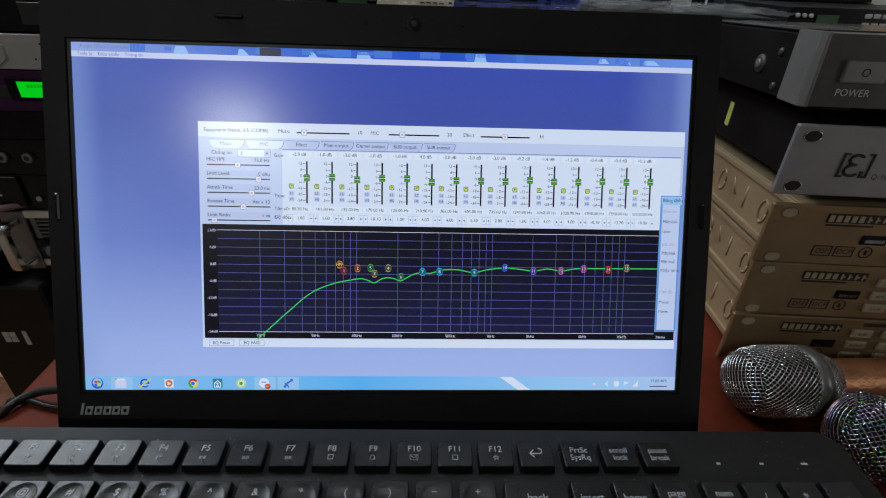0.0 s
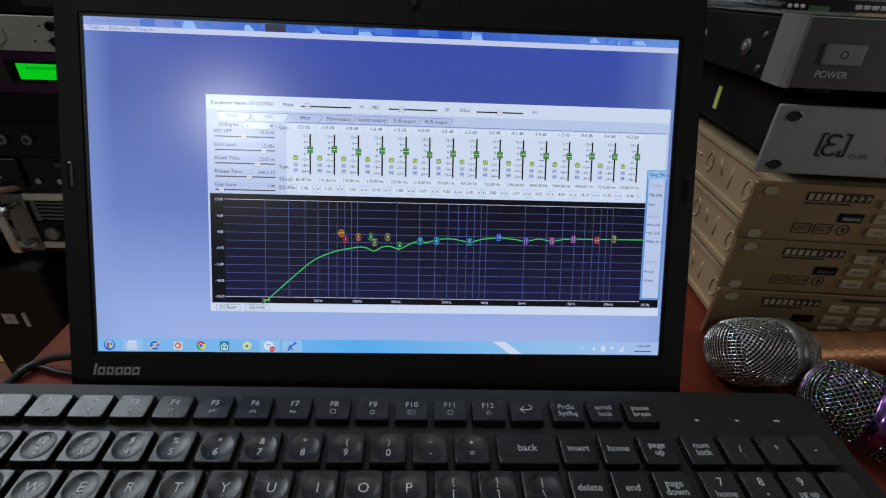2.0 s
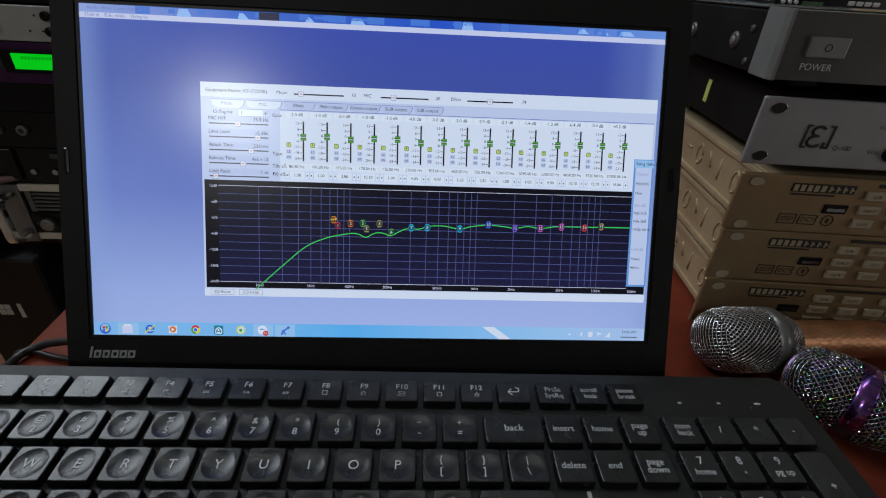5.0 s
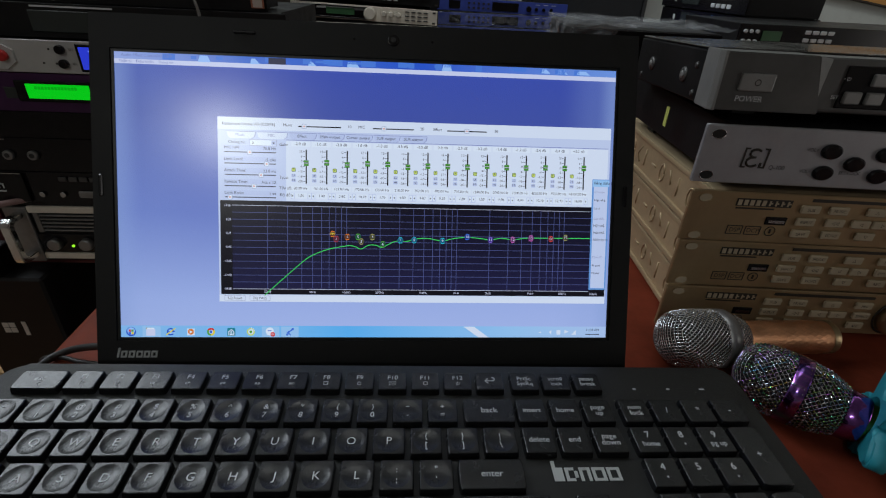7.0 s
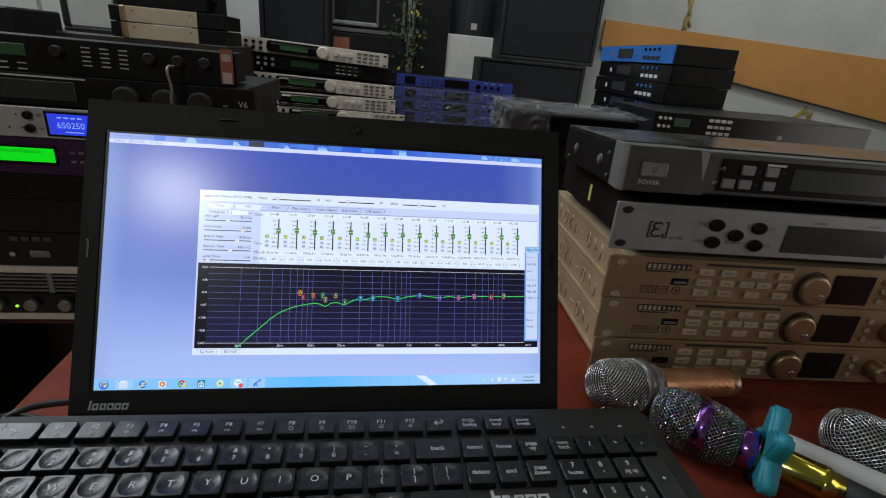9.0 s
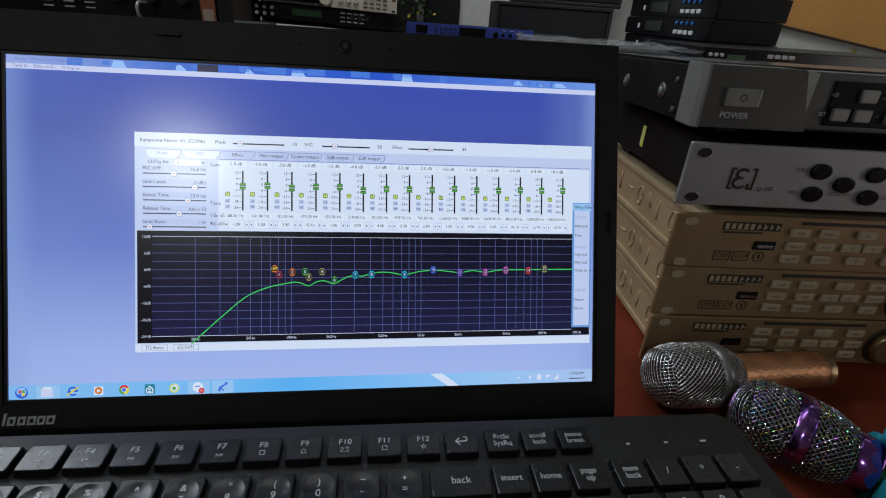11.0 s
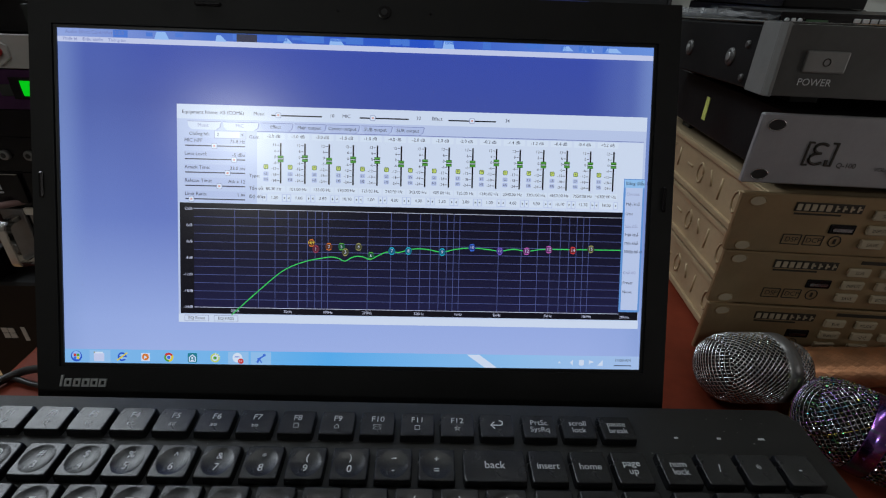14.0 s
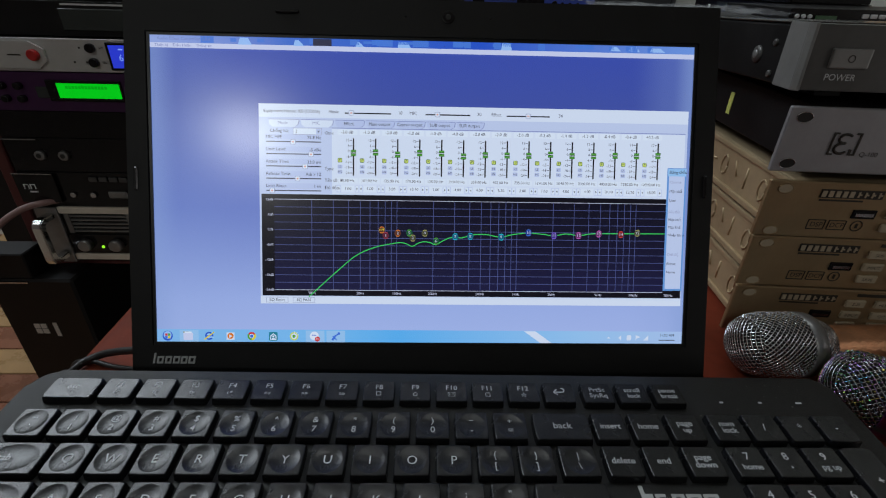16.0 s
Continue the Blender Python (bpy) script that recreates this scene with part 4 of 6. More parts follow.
# badge shapes and lock lights
bm = bmesh.new()
bxx = 0.0622
for i, w in enumerate((0.0052, 0.0062, 0.0056, 0.0066, 0.0066)):
    h = 0.0072
    cx = bxx + w / 2
    yb = -0.0606
    if i == 0:
        box(bm, cx - w / 2 + 0.0009, yb + 0.0055, -0.0041, 0.0018, 0.0110, 0.0005)
        box(bm, cx + 0.0008, yb + 0.0036, -0.0041, 0.0034, 0.0072, 0.0005)
    else:
        for qx, qy, qw, qh in ((-w / 2 + 0.0008, h / 2, 0.0016, h), (w / 2 - 0.0008, h / 2, 0.0016, h if i != 1 else h * 0.5), (0, h - 0.0007, w - 0.0034, 0.0014), (0, 0.0007 if i != 2 else h - 0.0007, w - 0.0034, 0.0014)):
            box(bm, cx + qx, yb + qy, -0.0041, qw, qh, 0.0005)
    bxx += w + 0.0010
tagged(part("badge", bm, "logo", keyboard, "plain silver badge shapes"), kind="stuff")
for i in range(3):
    part("lock_mark", bx(NP + (0.43 + 1.12 * i) * PU, -0.002, -0.0041, 0.0018 if i < 2 else 0.003, 0.0009, 0.0004), "legend", keyboard)
bm = bmesh.new()
rng = random.Random(5)
for k in range(70):
    box(bm, rng.uniform(XL + 0.02, XR - 0.02), rng.uniform(-0.014, 0.011), -0.0041, rng.uniform(0.0002, 0.0006), rng.uniform(0.0002, 0.0007), 0.0002)
tagged(part("dust", bm, "dustgrey"), kind="stuff")
bpy.data.objects["dust"].parent = keyboard

# ---- the stack of audio units on the table ----
ST = pose(0.246, 0.267, 0, 0, 0, -4.0)


def at(z):
    return ST @ Matrix.Translation((0, 0, z))


def front_plate(u, w, h, x0, t, holes, mat, slot_mat, rim_mat):
    """A front plate with flat discs for its oval mounting slots, each with a thin bright rim."""
    part("front_panel", bx(x0 + w / 2, t / 2, h / 2, w, t, h, 0.0008), mat, u)
    for hx, hz in holes:
        m_ = Matrix.Translation((hx, 0.0006, hz)) @ Matrix.Diagonal((1.5, 1, 1, 1)) @ FRONT
        sl = part("mounting_slot", lathe(bmesh.new(), [(0, 0.0033), (0.0009, 0.0033)], m_, 22), slot_mat, u)
        b_ = bmesh.new()
        tube(b_, [(hx + 0.0051 * math.cos(k / 22 * 6.2832), -0.0003, hz + 0.0034 * math.sin(k / 22 * 6.2832)) for k in range(22)], 0.00035, 5, True)
        part("slot_rim", b_, rim_mat, sl)


def gold_amp(z, shift):
    """Champagne-gold karaoke preamp, 1U, with embossed side plates."""
    amp = thing("karaoke_preamp", at(z) @ Matrix.Translation((shift, 0, 0)), "champagne-gold karaoke preamp with cream buttons, in a stack on the table", "audio unit", "gold preamps in the stack")
    L, W, H = -0.0075, 0.482, 0.0425
    front_plate(amp, W, H, L, 0.004, [(0.0035, H - 0.0055), (0.0040, 0.0045), (W + L - 0.011, H - 0.0055), (W + L - 0.011, 0.0045)], "gold", "goldbtn", "goldknob")
    SX = L + 0.0185
    part("chassis", bx(L + W / 2, 0.117, H / 2, W - 0.037, 0.226, H - 0.002, 0.001), "goldside", amp)
    # raised frame and embossed strokes of the side plate
    for zz in (0.0036, H - 0.0036):
        part("side_rim", bx(SX - 0.0006, 0.117, zz, 0.0032, 0.226, 0.0050, 0.0012, seg=2), "goldside", amp)
    for yy in (0.0075, 0.2275):
        part("side_rim", bx(SX - 0.0006, yy, H / 2, 0.0032, 0.005, H - 0.0125, 0.0010), "goldside", amp)
    bm = bmesh.new()
    hh, cz, ex = 0.0170, H / 2, SX - 0.0002
    ring_ = tuple((0.38 + 0.34 * math.cos(a * 0.785), 0.5 + 0.5 * math.sin(a * 0.785)) for a in range(9))
    strokes = (((0.1, 0), (0.1, 1)), ring_, ((0.6, 1), (0.1, 0.4), (0.6, 0)), ((0.1, 0), (0.1, 1)), ((0, 0.5), (0.7, 0.5)), ring_, ((0.1, 1), (0.5, 0.3)), ((0.1, 0), (0.1, 1)), ring_)
    for k, st in enumerate(strokes):
        y0 = 0.205 - 0.0205 * k
        tube(bm, [(ex, y0 - 0.0150 * a, cz + hh * (b_ - 0.5)) for a, b_ in st], 0.0010, 6)
    part("embossed_ornament", bm, "goldside", amp, "embossed strokes on the side plate")
    # maker's mark: dark plate with pale bars
    part("mark_plate", bx(0.0496, -0.0002, 0.0345, 0.043, 0.0008, 0.0062), "darkprint", amp)
    bm = bmesh.new()
    for i in range(9):
        if i < 5:
            box(bm, 0.0305 + i * 0.0047, -0.0008, 0.0345, 0.0030, 0.0006, 0.0044)
        else:
            box(bm, 0.0305 + i * 0.0047, -0.0008, 0.0345, 0.0012, 0.0006, 0.0040)
            box(bm, 0.0318 + i * 0.0047, -0.0008, 0.0345, 0.0014, 0.0006, 0.0010)
    tagged(part("mark", bm, "goldbtn", amp), kind="stuff")
    part("print_line", bx(0.044, -0.0001, 0.0295, 0.030, 0.0006, 0.0012), "darkprint", amp)
    usb = part("usb_port", bx(0.0639, -0.0004, 0.0198, 0.0165, 0.0014, 0.0068, 0.0004), "gloss", amp)
    part("usb_tongue", bx(0.0639, -0.0012, 0.0195, 0.0125, 0.0008, 0.0024), "steel", usb)
    for i, s in enumerate(("DSP", "DCP")):
        bm = bmesh.new()
        cx = 0.0342 + i * 0.0145
        for fx, fz, fw, fh in ((0, 0.0036, 0.012, 0.0005), (0, -0.0036, 0.012, 0.0005), (-0.006, 0, 0.0005, 0.0072), (0.006, 0, 0.0005, 0.0072)):
            box(bm, cx + fx, -0.0002, 0.0106 + fz, fw, 0.0005, fh)
        write(bm, s, 0.0052, Matrix.Translation((cx, -0.0006, 0.0106)) @ UPRIGHT)
        part("badge_print", bm, "darkprint", amp)
    bm = bmesh.new()
    tube(bm, [(0.0628 + 0.004 * math.cos(a / 14 * 6.283), -0.0003, 0.0106 + 0.004 * math.sin(a / 14 * 6.283)) for a in range(14)], 0.0004, 4, True)
    box(bm, 0.0628, -0.0003, 0.0106, 0.0014, 0.0005, 0.0035)
    part("badge_print", bm, "darkprint", amp)
    part("slot", bx(0.1294, -0.0001, 0.0385, 0.087, 0.0012, 0.0024), "darkprint", amp)
    rows = ((0.0312, (0.0862, 0.1085, 0.1380, 0.1658), ("SUB", "MUSIC", "△", "MIC")), (0.0206, (0.0863, 0.1096, 0.1302, 0.1470, 0.1679), ("INPUT", "◁◁", "◁", "▷", "EFFECT")), (0.0102, (0.0862, 0.1106, 0.1382, 0.1666), ("SAVE", "ECHO", "▽", "REC")))
    for zz, us, ss in rows:
        for u, s in zip(us, ss):
            btn = part("button", bx(u, -0.0012, zz, 0.0150, 0.0026, 0.0066, 0.0007), "goldbtn", amp)
            bm = bmesh.new()
            write(bm, s, 0.0034, Matrix.Translation((u, -0.0026, zz)) @ UPRIGHT)
            part("print", bm, "darkprint", btn)
    jog = part("jog_wheel", knob_bm(0.1976, 0.0195, 0.0152, 0.0075, 0, 40), "goldknob", amp)
    part("finger_dimple", knob_bm(0.2025, 0.0135, 0.0034, 0.0008, -0.0073, 16), "steel", jog)
    bm = bmesh.new()
    tube(bm, [(0.1976 + 0.0168 * math.cos(a / 32 * 6.283), -0.0006, 0.0195 + 0.0168 * math.sin(a / 32 * 6.283)) for a in range(32)], 0.0009, 5, True)
    part("jog_ring", bm, "darkprint", amp)
    part("display", bx(0.2395, -0.0004, 0.0198, 0.042, 0.0016, 0.0308, 0.0003), "gloss", amp)
    for i in range(3):
        part("round_button", knob_bm(0.2730, 0.0302 - 0.0101 * i, 0.0030, 0.0022, 0, 16), "goldbtn", amp)
    for u in (0.2975, 0.335, 0.3725, 0.41):
        kb_ = part("level_knob", knob_bm(u, 0.0190, 0.0098, 0.015, 0, 28, 1.1), "goldknob", amp)
        part("pointer", bx(u, -0.0153, 0.0245, 0.0008, 0.0008, 0.006), "darkprint", kb_)
    for u in (0.02, 0.45):
        for yy in (0.03, 0.20):
            part("foot", bx(u, yy, -0.0012, 0.014, 0.014, 0.0024), "rubber", amp)
    return amp


gold_amp(0.0024, 0.0055)
gold_amp(0.0464, 0.0035)
gold_amp(0.0895, 0.0015)

# silver processor with a black chassis
proc = thing("effect_processor", at(0.1386), "silver-faced audio processor with oval black buttons and a blank display", "audio unit")
L, W, H = -0.0105, 0.482, 0.0435
front_plate(proc, W, H, L, 0.004, [(-0.001, H - 0.0065), (-0.001, 0.0060), (W + L - 0.0095, H - 0.0065), (W + L - 0.0095, 0.006)], "silverpanel", "oval", "steel")
part("chassis", bx(L + W / 2, 0.1065, H / 2 + 0.001, W - 0.040, 0.205, H - 0.003, 0.001), "chassis", proc)
bm = bmesh.new()
for sx, cx in ((1, 0.0224), (-1, 0.0395)):
    box(bm, cx, -0.0003, 0.0205, 0.0011, 0.0008, 0.015)
    for zz in (-0.007, 0.007):
        box(bm, cx + sx * 0.0014, -0.0003, 0.0205 + zz, 0.0030, 0.0008, 0.0011)
tube(bm, [(0.0305 + 0.0042 * math.cos(a), -0.0004, 0.0240 + 0.0030 * math.sin(a)) for a in [0.7 + 0.35 * i for i in range(13)]], 0.0009, 5)
tube(bm, [(0.0298 + 0.0046 * math.cos(a), -0.0004, 0.0175 + 0.0034 * math.sin(a)) for a in [1.4 + 0.35 * i for i in range(13)]], 0.0009, 5)
box(bm, 0.0362, -0.0003, 0.0150, 0.0016, 0.0008, 0.004)
part("mark", bm, "darkprint", proc, "plain dark maker's mark")
b = bmesh.new()
write(b, "Q-100", 0.0046, Matrix.Translation((0.0492, -0.0003, 0.0138)) @ UPRIGHT)
part("print", b, "darkprint", proc)
for u, zz, s, du, dz in ((0.0841, 0.0281, "VOL+", -0.0135, 0.0005), (0.0843, 0.0118, "VOL-", -0.0135, 0.0005), (0.1045, 0.0195, "SET/LOCK", 0, -0.0072), (0.1249, 0.0275, "CH+", 0.0125, 0), (0.1260, 0.0110, "CH-", 0.0125, 0)):
    m_ = Matrix.Translation((u, 0, zz)) @ Matrix.Diagonal((1.35, 1, 1, 1)) @ FRONT
    b = lathe(bmesh.new(), [(0, 0.0056), (0.0022, 0.0054), (0.0030, 0.0044)], m_, 28)
    part("oval_button", b, "gloss", proc)
    b = bmesh.new()
    write(b, s, 0.0036, Matrix.Translation((u + du, -0.0003, zz + dz)) @ UPRIGHT)
    part("print", b, "darkprint", proc)
part("display", bx(0.2055, -0.0004, 0.0190, 0.106, 0.0016, 0.0262, 0.0004), "lcd", proc)
b = bmesh.new()
write(b, "CHANNEL", 0.003, Matrix.Translation((0.182, -0.0003, 0.0355)) @ UPRIGHT)
write(b, "VOLUME", 0.003, Matrix.Translation((0.235, -0.0003, 0.0355)) @ UPRIGHT)
part("print", b, "darkprint", proc)
part("tape", bx(0.0093, 0.1135, 0.0215, 0.0006, 0.006, 0.018), "sticker", proc, "strip of yellow-green tape on the black side")
for u in (0.03, 0.43):
    for yy in (0.03, 0.17):
        part("foot", bx(u, yy, -0.0028, 0.016, 0.016, 0.0082), "rubber", proc)

# grey unit with a power button
powr = thing("power_sequencer", at(0.1913) @ pose(0.0035, 0.007, 0, -2.2), "dark grey amplifier with a large square power button and dark display", "audio unit")
H = 0.0385
X0 = -0.015
part("chassis", bx(X0 + 0.213, 0.094, H / 2 - 0.0006, 0.42, 0.136, H - 0.0012, 0.001), "chassis", powr)
part("top_cover", bx(X0 + 0.213, 0.092, H + 0.0002, 0.4206, 0.134, 0.0014, 0.0005), "powertop", powr)
bm = bmesh.new()
lo = [bm.verts.new((x, y, 0.0)) for x, y in ((X0 + 0.0008, 0.001), (X0 + 0.0030, -0.0020), (X0 + 0.0780, -0.0020), (X0 + 0.0780, 0.026), (X0 + 0.0030, 0.026))]
hi = [bm.verts.new((x, y, H)) for x, y in ((X0 + 0.0008, 0.002), (X0 + 0.0030, -0.0008), (X0 + 0.0670, -0.0008), (X0 + 0.0670, 0.026), (X0 + 0.0030, 0.026))]
bm.faces.new(lo)
bm.faces.new(hi)
for i in range(5):
    bm.faces.new((lo[i], lo[(i + 1) % 5], hi[(i + 1) % 5], hi[i]))
bmesh.ops.bevel(bm, geom=list(bm.edges), offset=0.0007, segments=2, affect="EDGES")
part("front_block", bm, "gunmetal", powr)
# side face of the front block, light from the left put into a paler grey
bm = bmesh.new()
prof = ((X0 - 0.0004, 0.0015), (X0 + 0.0022, -0.0022), (X0 + 0.0040, -0.0024), (X0 + 0.0040, 0.0262), (X0 + 0.0020, 0.0262))
lo = [bm.verts.new((x, y, -0.0006)) for x, y in prof]
hi = [bm.verts.new((x, y + (0.0012 if y < 0.01 else 0), H + 0.0008)) for x, y in prof]
bm.faces.new(lo)
bm.faces.new(hi)
for i in range(5):
    bm.faces.new((lo[i], lo[(i + 1) % 5], hi[(i + 1) % 5], hi[i]))
bmesh.ops.bevel(bm, geom=list(bm.edges), offset=0.0005, segments=2, affect="EDGES")
part("edge_strip", bm, "gunlight", powr)
part("front_bar", bx(X0 + 0.250, 0.0135, H / 2, 0.365, 0.025, H - 0.001, 0.003, seg=3), "gunmetal", powr)
bm = bmesh.new()
vs = [bm.verts.new(p) for p in ((X0 + 0.0665, -0.0012, H - 0.0004), (X0 + 0.0765, 0.0006, H - 0.0016), (X0 + 0.0742, -0.0014, 0.012))]
bm.faces.new(vs)
bmesh.ops.solidify(bm, geom=list(bm.faces), thickness=0.002)
part("edge_wedge", bm, "gunlight", powr)
part("window", bx(0.205, 0.0004, 0.0190, 0.262, 0.0016, 0.0285, 0.0006), "gloss", powr)
pb = part("power_button", bx(0.0130, -0.0016, 0.0195, 0.0238, 0.0036, 0.0118, 0.0010, seg=2), "gunlight", powr, "large silver power button")
b = bmesh.new()
tube(b, [(0.0130 + 0.0020 * math.cos(a / 12 * 6.283), -0.0036, 0.0195 + 0.0020 * math.sin(a / 12 * 6.283)) for a in range(12)], 0.00025, 4, True)
part("power_symbol", b, "darkprint", pb)
b = bmesh.new()
write(b, "POWER", 0.0056, Matrix.Translation((0.0105, -0.0024, 0.0082)) @ UPRIGHT)
part("print", b, "legend", powr)
for u, zz in ((0.0985, 0.0245), (0.1208, 0.0245), (0.0828, 0.0122), (0.0985, 0.0122), (0.1210, 0.0122)):
    part("square_button", bx(u, -0.0014, zz, 0.0120, 0.0034, 0.0085, 0.0008), "gunlight", powr)
b = bmesh.new()
for s, u, zz in (("SET", 0.0712, 0.0120), ("◂ ⏻", 0.0752, 0.0245), ("▴", 0.1098, 0.0240), ("▾", 0.1100, 0.0122), ("+", 0.1325, 0.0245), ("-", 0.1325, 0.0122)):
    write(b, s, 0.0034, Matrix.Translation((u, -0.0007, zz)) @ UPRIGHT)
box(b, 0.1245, -0.0006, 0.0305, 0.018, 0.0004, 0.0020)
part("print", b, "legend", powr)
part("display", bx(0.208, -0.0006, 0.0195, 0.132, 0.0006, 0.0190), "lcd", powr)
for yy, zz, r in ((0.0372, 0.0255, 0.0026), (0.0345, 0.0055, 0.0026), (0.0560, 0.0165, 0.0062), (0.1245, 0.0175, 0.0062), (0.1450, 0.0060, 0.0024)):
    b = lathe(bmesh.new(), [(0, r), (0.0015, r * 0.9), (0.002, r * 0.5)], Matrix.Translation((X0 + 0.0034, yy, zz)) @ Matrix.Rotation(radians(180), 4, "Z"), 20)
    sc = part("side_screw", b, "gunmetal", powr)
    if r > 0.005:
        b = lathe(bmesh.new(), [(0, r * 0.52), (0.0008, r * 0.44), (0.0010, r * 0.2)], Matrix.Translation((X0 + 0.0016, yy, zz)) @ Matrix.Rotation(radians(180), 4, "Z"), 16)
        part("screw_head", b, "gunlight", sc)
for u in (0.03, 0.37):
    for yy, fh in ((0.04, 0.0082), (0.14, 0.0044)):
        part("foot", bx(u, yy, -fh / 2 + 0.0006, 0.018, 0.018, fh), "rubber", powr)

# ---- microphones ----
def mic_profile(r, ln):
    return [(0.0, 0.10 * r), (0.010 * ln, 0.40 * r), (0.035 * ln, 0.60 * r), (0.075 * ln, 0.74 * r), (0.115 * ln, 0.83 * r), (0.20 * ln, 0.93 * r), (0.34 * ln, r), (0.62 * ln, r), (0.80 * ln, 0.93 * r), (0.92 * ln, 0.80 * r), (ln, 0.70 * r)]


def prof_r(prof, a):
    for (a0, r0), (a1, r1) in zip(prof, prof[1:]):
        if a0 <= a <= a1:
            return r0 + (r1 - r0) * (a - a0) / (a1 - a0)
    return prof[-1][1]


def grille(prof, n, wire, turns, steps=40, bumps=0.35):
    """Woven wire on a body of revolution: two families of helices passing over and under, and a woven dome at the tip."""
    bm = bmesh.new()
    ln = prof[-1][0]
    a0 = 0.115 * ln
    for hand in (1, -1):
        for k in range(n):
            pts = []
            for i in range(steps):
                f = i / (steps - 1)
                a = a0 + (ln - a0) * f
                ang = 2 * math.pi * k / n + hand * turns * 2 * math.pi * f
                r = prof_r(prof, a) + hand * wire * bumps * math.cos(ang * n / 2 + k * math.pi)
                pts.append((a, r * math.cos(ang), r * math.sin(ang)))
            tube(bm, pts, wire, 4)
    r0 = prof_r(prof, a0)
    gap = 2 * math.pi * r0 / n / 1.25
    for hand in (1, -1):
        m_ = int(r0 / gap)
        for k in range(-m_, m_ + 1):
            off = k * gap
            half = math.sqrt(max(r0 * r0 - off * off, 1e-9))
            pts = []
            for i in range(15):
                q = half * (2 * i / 14 - 1)
                y, z = (q + hand * off) * 0.7071, hand * (q - hand * off) * 0.7071
                rr = min(math.hypot(y, z) / r0, 1.0)
                pts.append((a0 * rr ** 2.6 - hand * wire * 0.4, y, z))
            tube(bm, pts, wire, 4)
    return bm


def microphone(m, label, rh, lh, ring_at, body, mats, n=30, wire=0.00052, turns=0.42, ring_r=1.03, beads=False):
    mic = thing("microphone", m, label, "microphone", "microphones on the table")
    prof = mic_profile(rh, lh)
    head = part("head_core", lathe(bmesh.new(), [(a + 0.0012, r * 0.93) for a, r in prof], Matrix.Identity(4), 32), "foam", mic)
    part("grille", grille(prof, n, wire, turns), mats[0], mic, "woven wire grille")
    if beads:
        tb_ = bmesh.new()
        bmesh.ops.create_icosphere(tb_, subdivisions=1, radius=1.0)
        tv, tf = [v.co.copy() for v in tb_.verts], [[v.index for v in f.verts] for f in tb_.faces]
        tb_.free()
        bm = bmesh.new()
        rng_ = random.Random(31)
        for i in range(27):
            a = lh * (0.03 + 0.94 * i / 26)
            r = prof_r(prof, a) + 0.0005
            cnt = int(2 * math.pi * r / 0.0031)
            for k in range(cnt):
                ang = 2 * math.pi * (k + 0.5 * (i % 2)) / cnt
                turn = Matrix.Rotation(rng_.uniform(0, 6), 3, Vector((rng_.gauss(0, 1), rng_.gauss(0, 1), 1)).normalized())
                c = Vector((a, r * math.cos(ang), r * math.sin(ang)))
                vs = [bm.verts.new(c + turn @ v * 0.00078) for v in tv]
                for f in tf:
                    bm.faces.new([vs[q] for q in f])
        tagged(part("rhinestone_cover", bm, mats[0], mic, "faceted glittering stones"), kind="stuff")
    rr = prof_r(prof, ring_at * lh) * ring_r
    part("ring", lathe(bmesh.new(), [(ring_at * lh - 0.005, rr * 0.985), (ring_at * lh - 0.0045, rr + 0.0006), (ring_at * lh + 0.0045, rr + 0.0004), (ring_at * lh + 0.005, rr * 0.975)], Matrix.Identity(4), 40, cap=False), mats[1], mic, "smooth band round the grille")
    part("handle", lathe(bmesh.new(), body, Matrix.Identity(4), 36), mats[2], mic)
    return mic, head


cap_end = [(0.062, 0.0158), (0.069, 0.0150), (0.073, 0.0138), (0.150, 0.0134), (0.153, 0.0120)]
mic1, _ = microphone(pose(0.2215, 0.221, 0.0246, 0, 2.5, 4.0), "karaoke microphone, silver wire grille and copper handle, on the table", 0.0232, 0.068, 0.72, cap_end, ("steel", "gunedge", "copper"), n=42, wire=0.00050)
b = bmesh.new()
for i in range(16):
    for k in range(22):
        a0_, t0 = 0.078 + 0.0040 * i, 2 * math.pi * (k + 0.5 * (i % 2)) / 22
        b.faces.new([b.verts.new((a0_ + da, r_ * math.cos(t0 + dt), r_ * math.sin(t0 + dt))) for da, dt, r_ in ((-0.0036, 0, 0.01378), (0, -0.13, 0.01392), (0.0036, 0, 0.01378), (0, 0.13, 0.01392))])
tagged(part("diamond_knurl", b, "copper", mic1, "fine diamond pattern on the handle"), kind="stuff")
part("end_ring", lathe(bmesh.new(), [(0.145, 0.0137), (0.148, 0.0140), (0.151, 0.0137)], Matrix.Identity(4), 36, cap=False), "goldknob", mic1)
irid_body = [(0.064, 0.0162), (0.070, 0.0158), (0.074, 0.0138), (0.118, 0.0132), (0.1185, 0.0136), (0.123, 0.0135), (0.1235, 0.0128), (0.132, 0.0118)]
mic2, _ = microphone(pose(0.2665, 0.1935, 0.0246, 0, 2.5, -42.0), "iridescent rainbow microphone with a glittering grille, lying on the table", 0.0238, 0.066, 0.56, irid_body, ("iridmesh", "petrol", "irid"), n=40, wire=0.00045, beads=True)
part("tail", lathe(bmesh.new(), [(0.1325, 0.0114), (0.150, 0.0108), (0.185, 0.0098), (0.24, 0.006)], Matrix.Identity(4), 24), "rubber", mic2, "black rubber tail")
part("collar", lathe(bmesh.new(), [(0.0655, 0.0170), (0.0665, 0.0174), (0.0765, 0.0164), (0.0775, 0.0156)], Matrix.Identity(4), 36, cap=False), "violet", mic2)

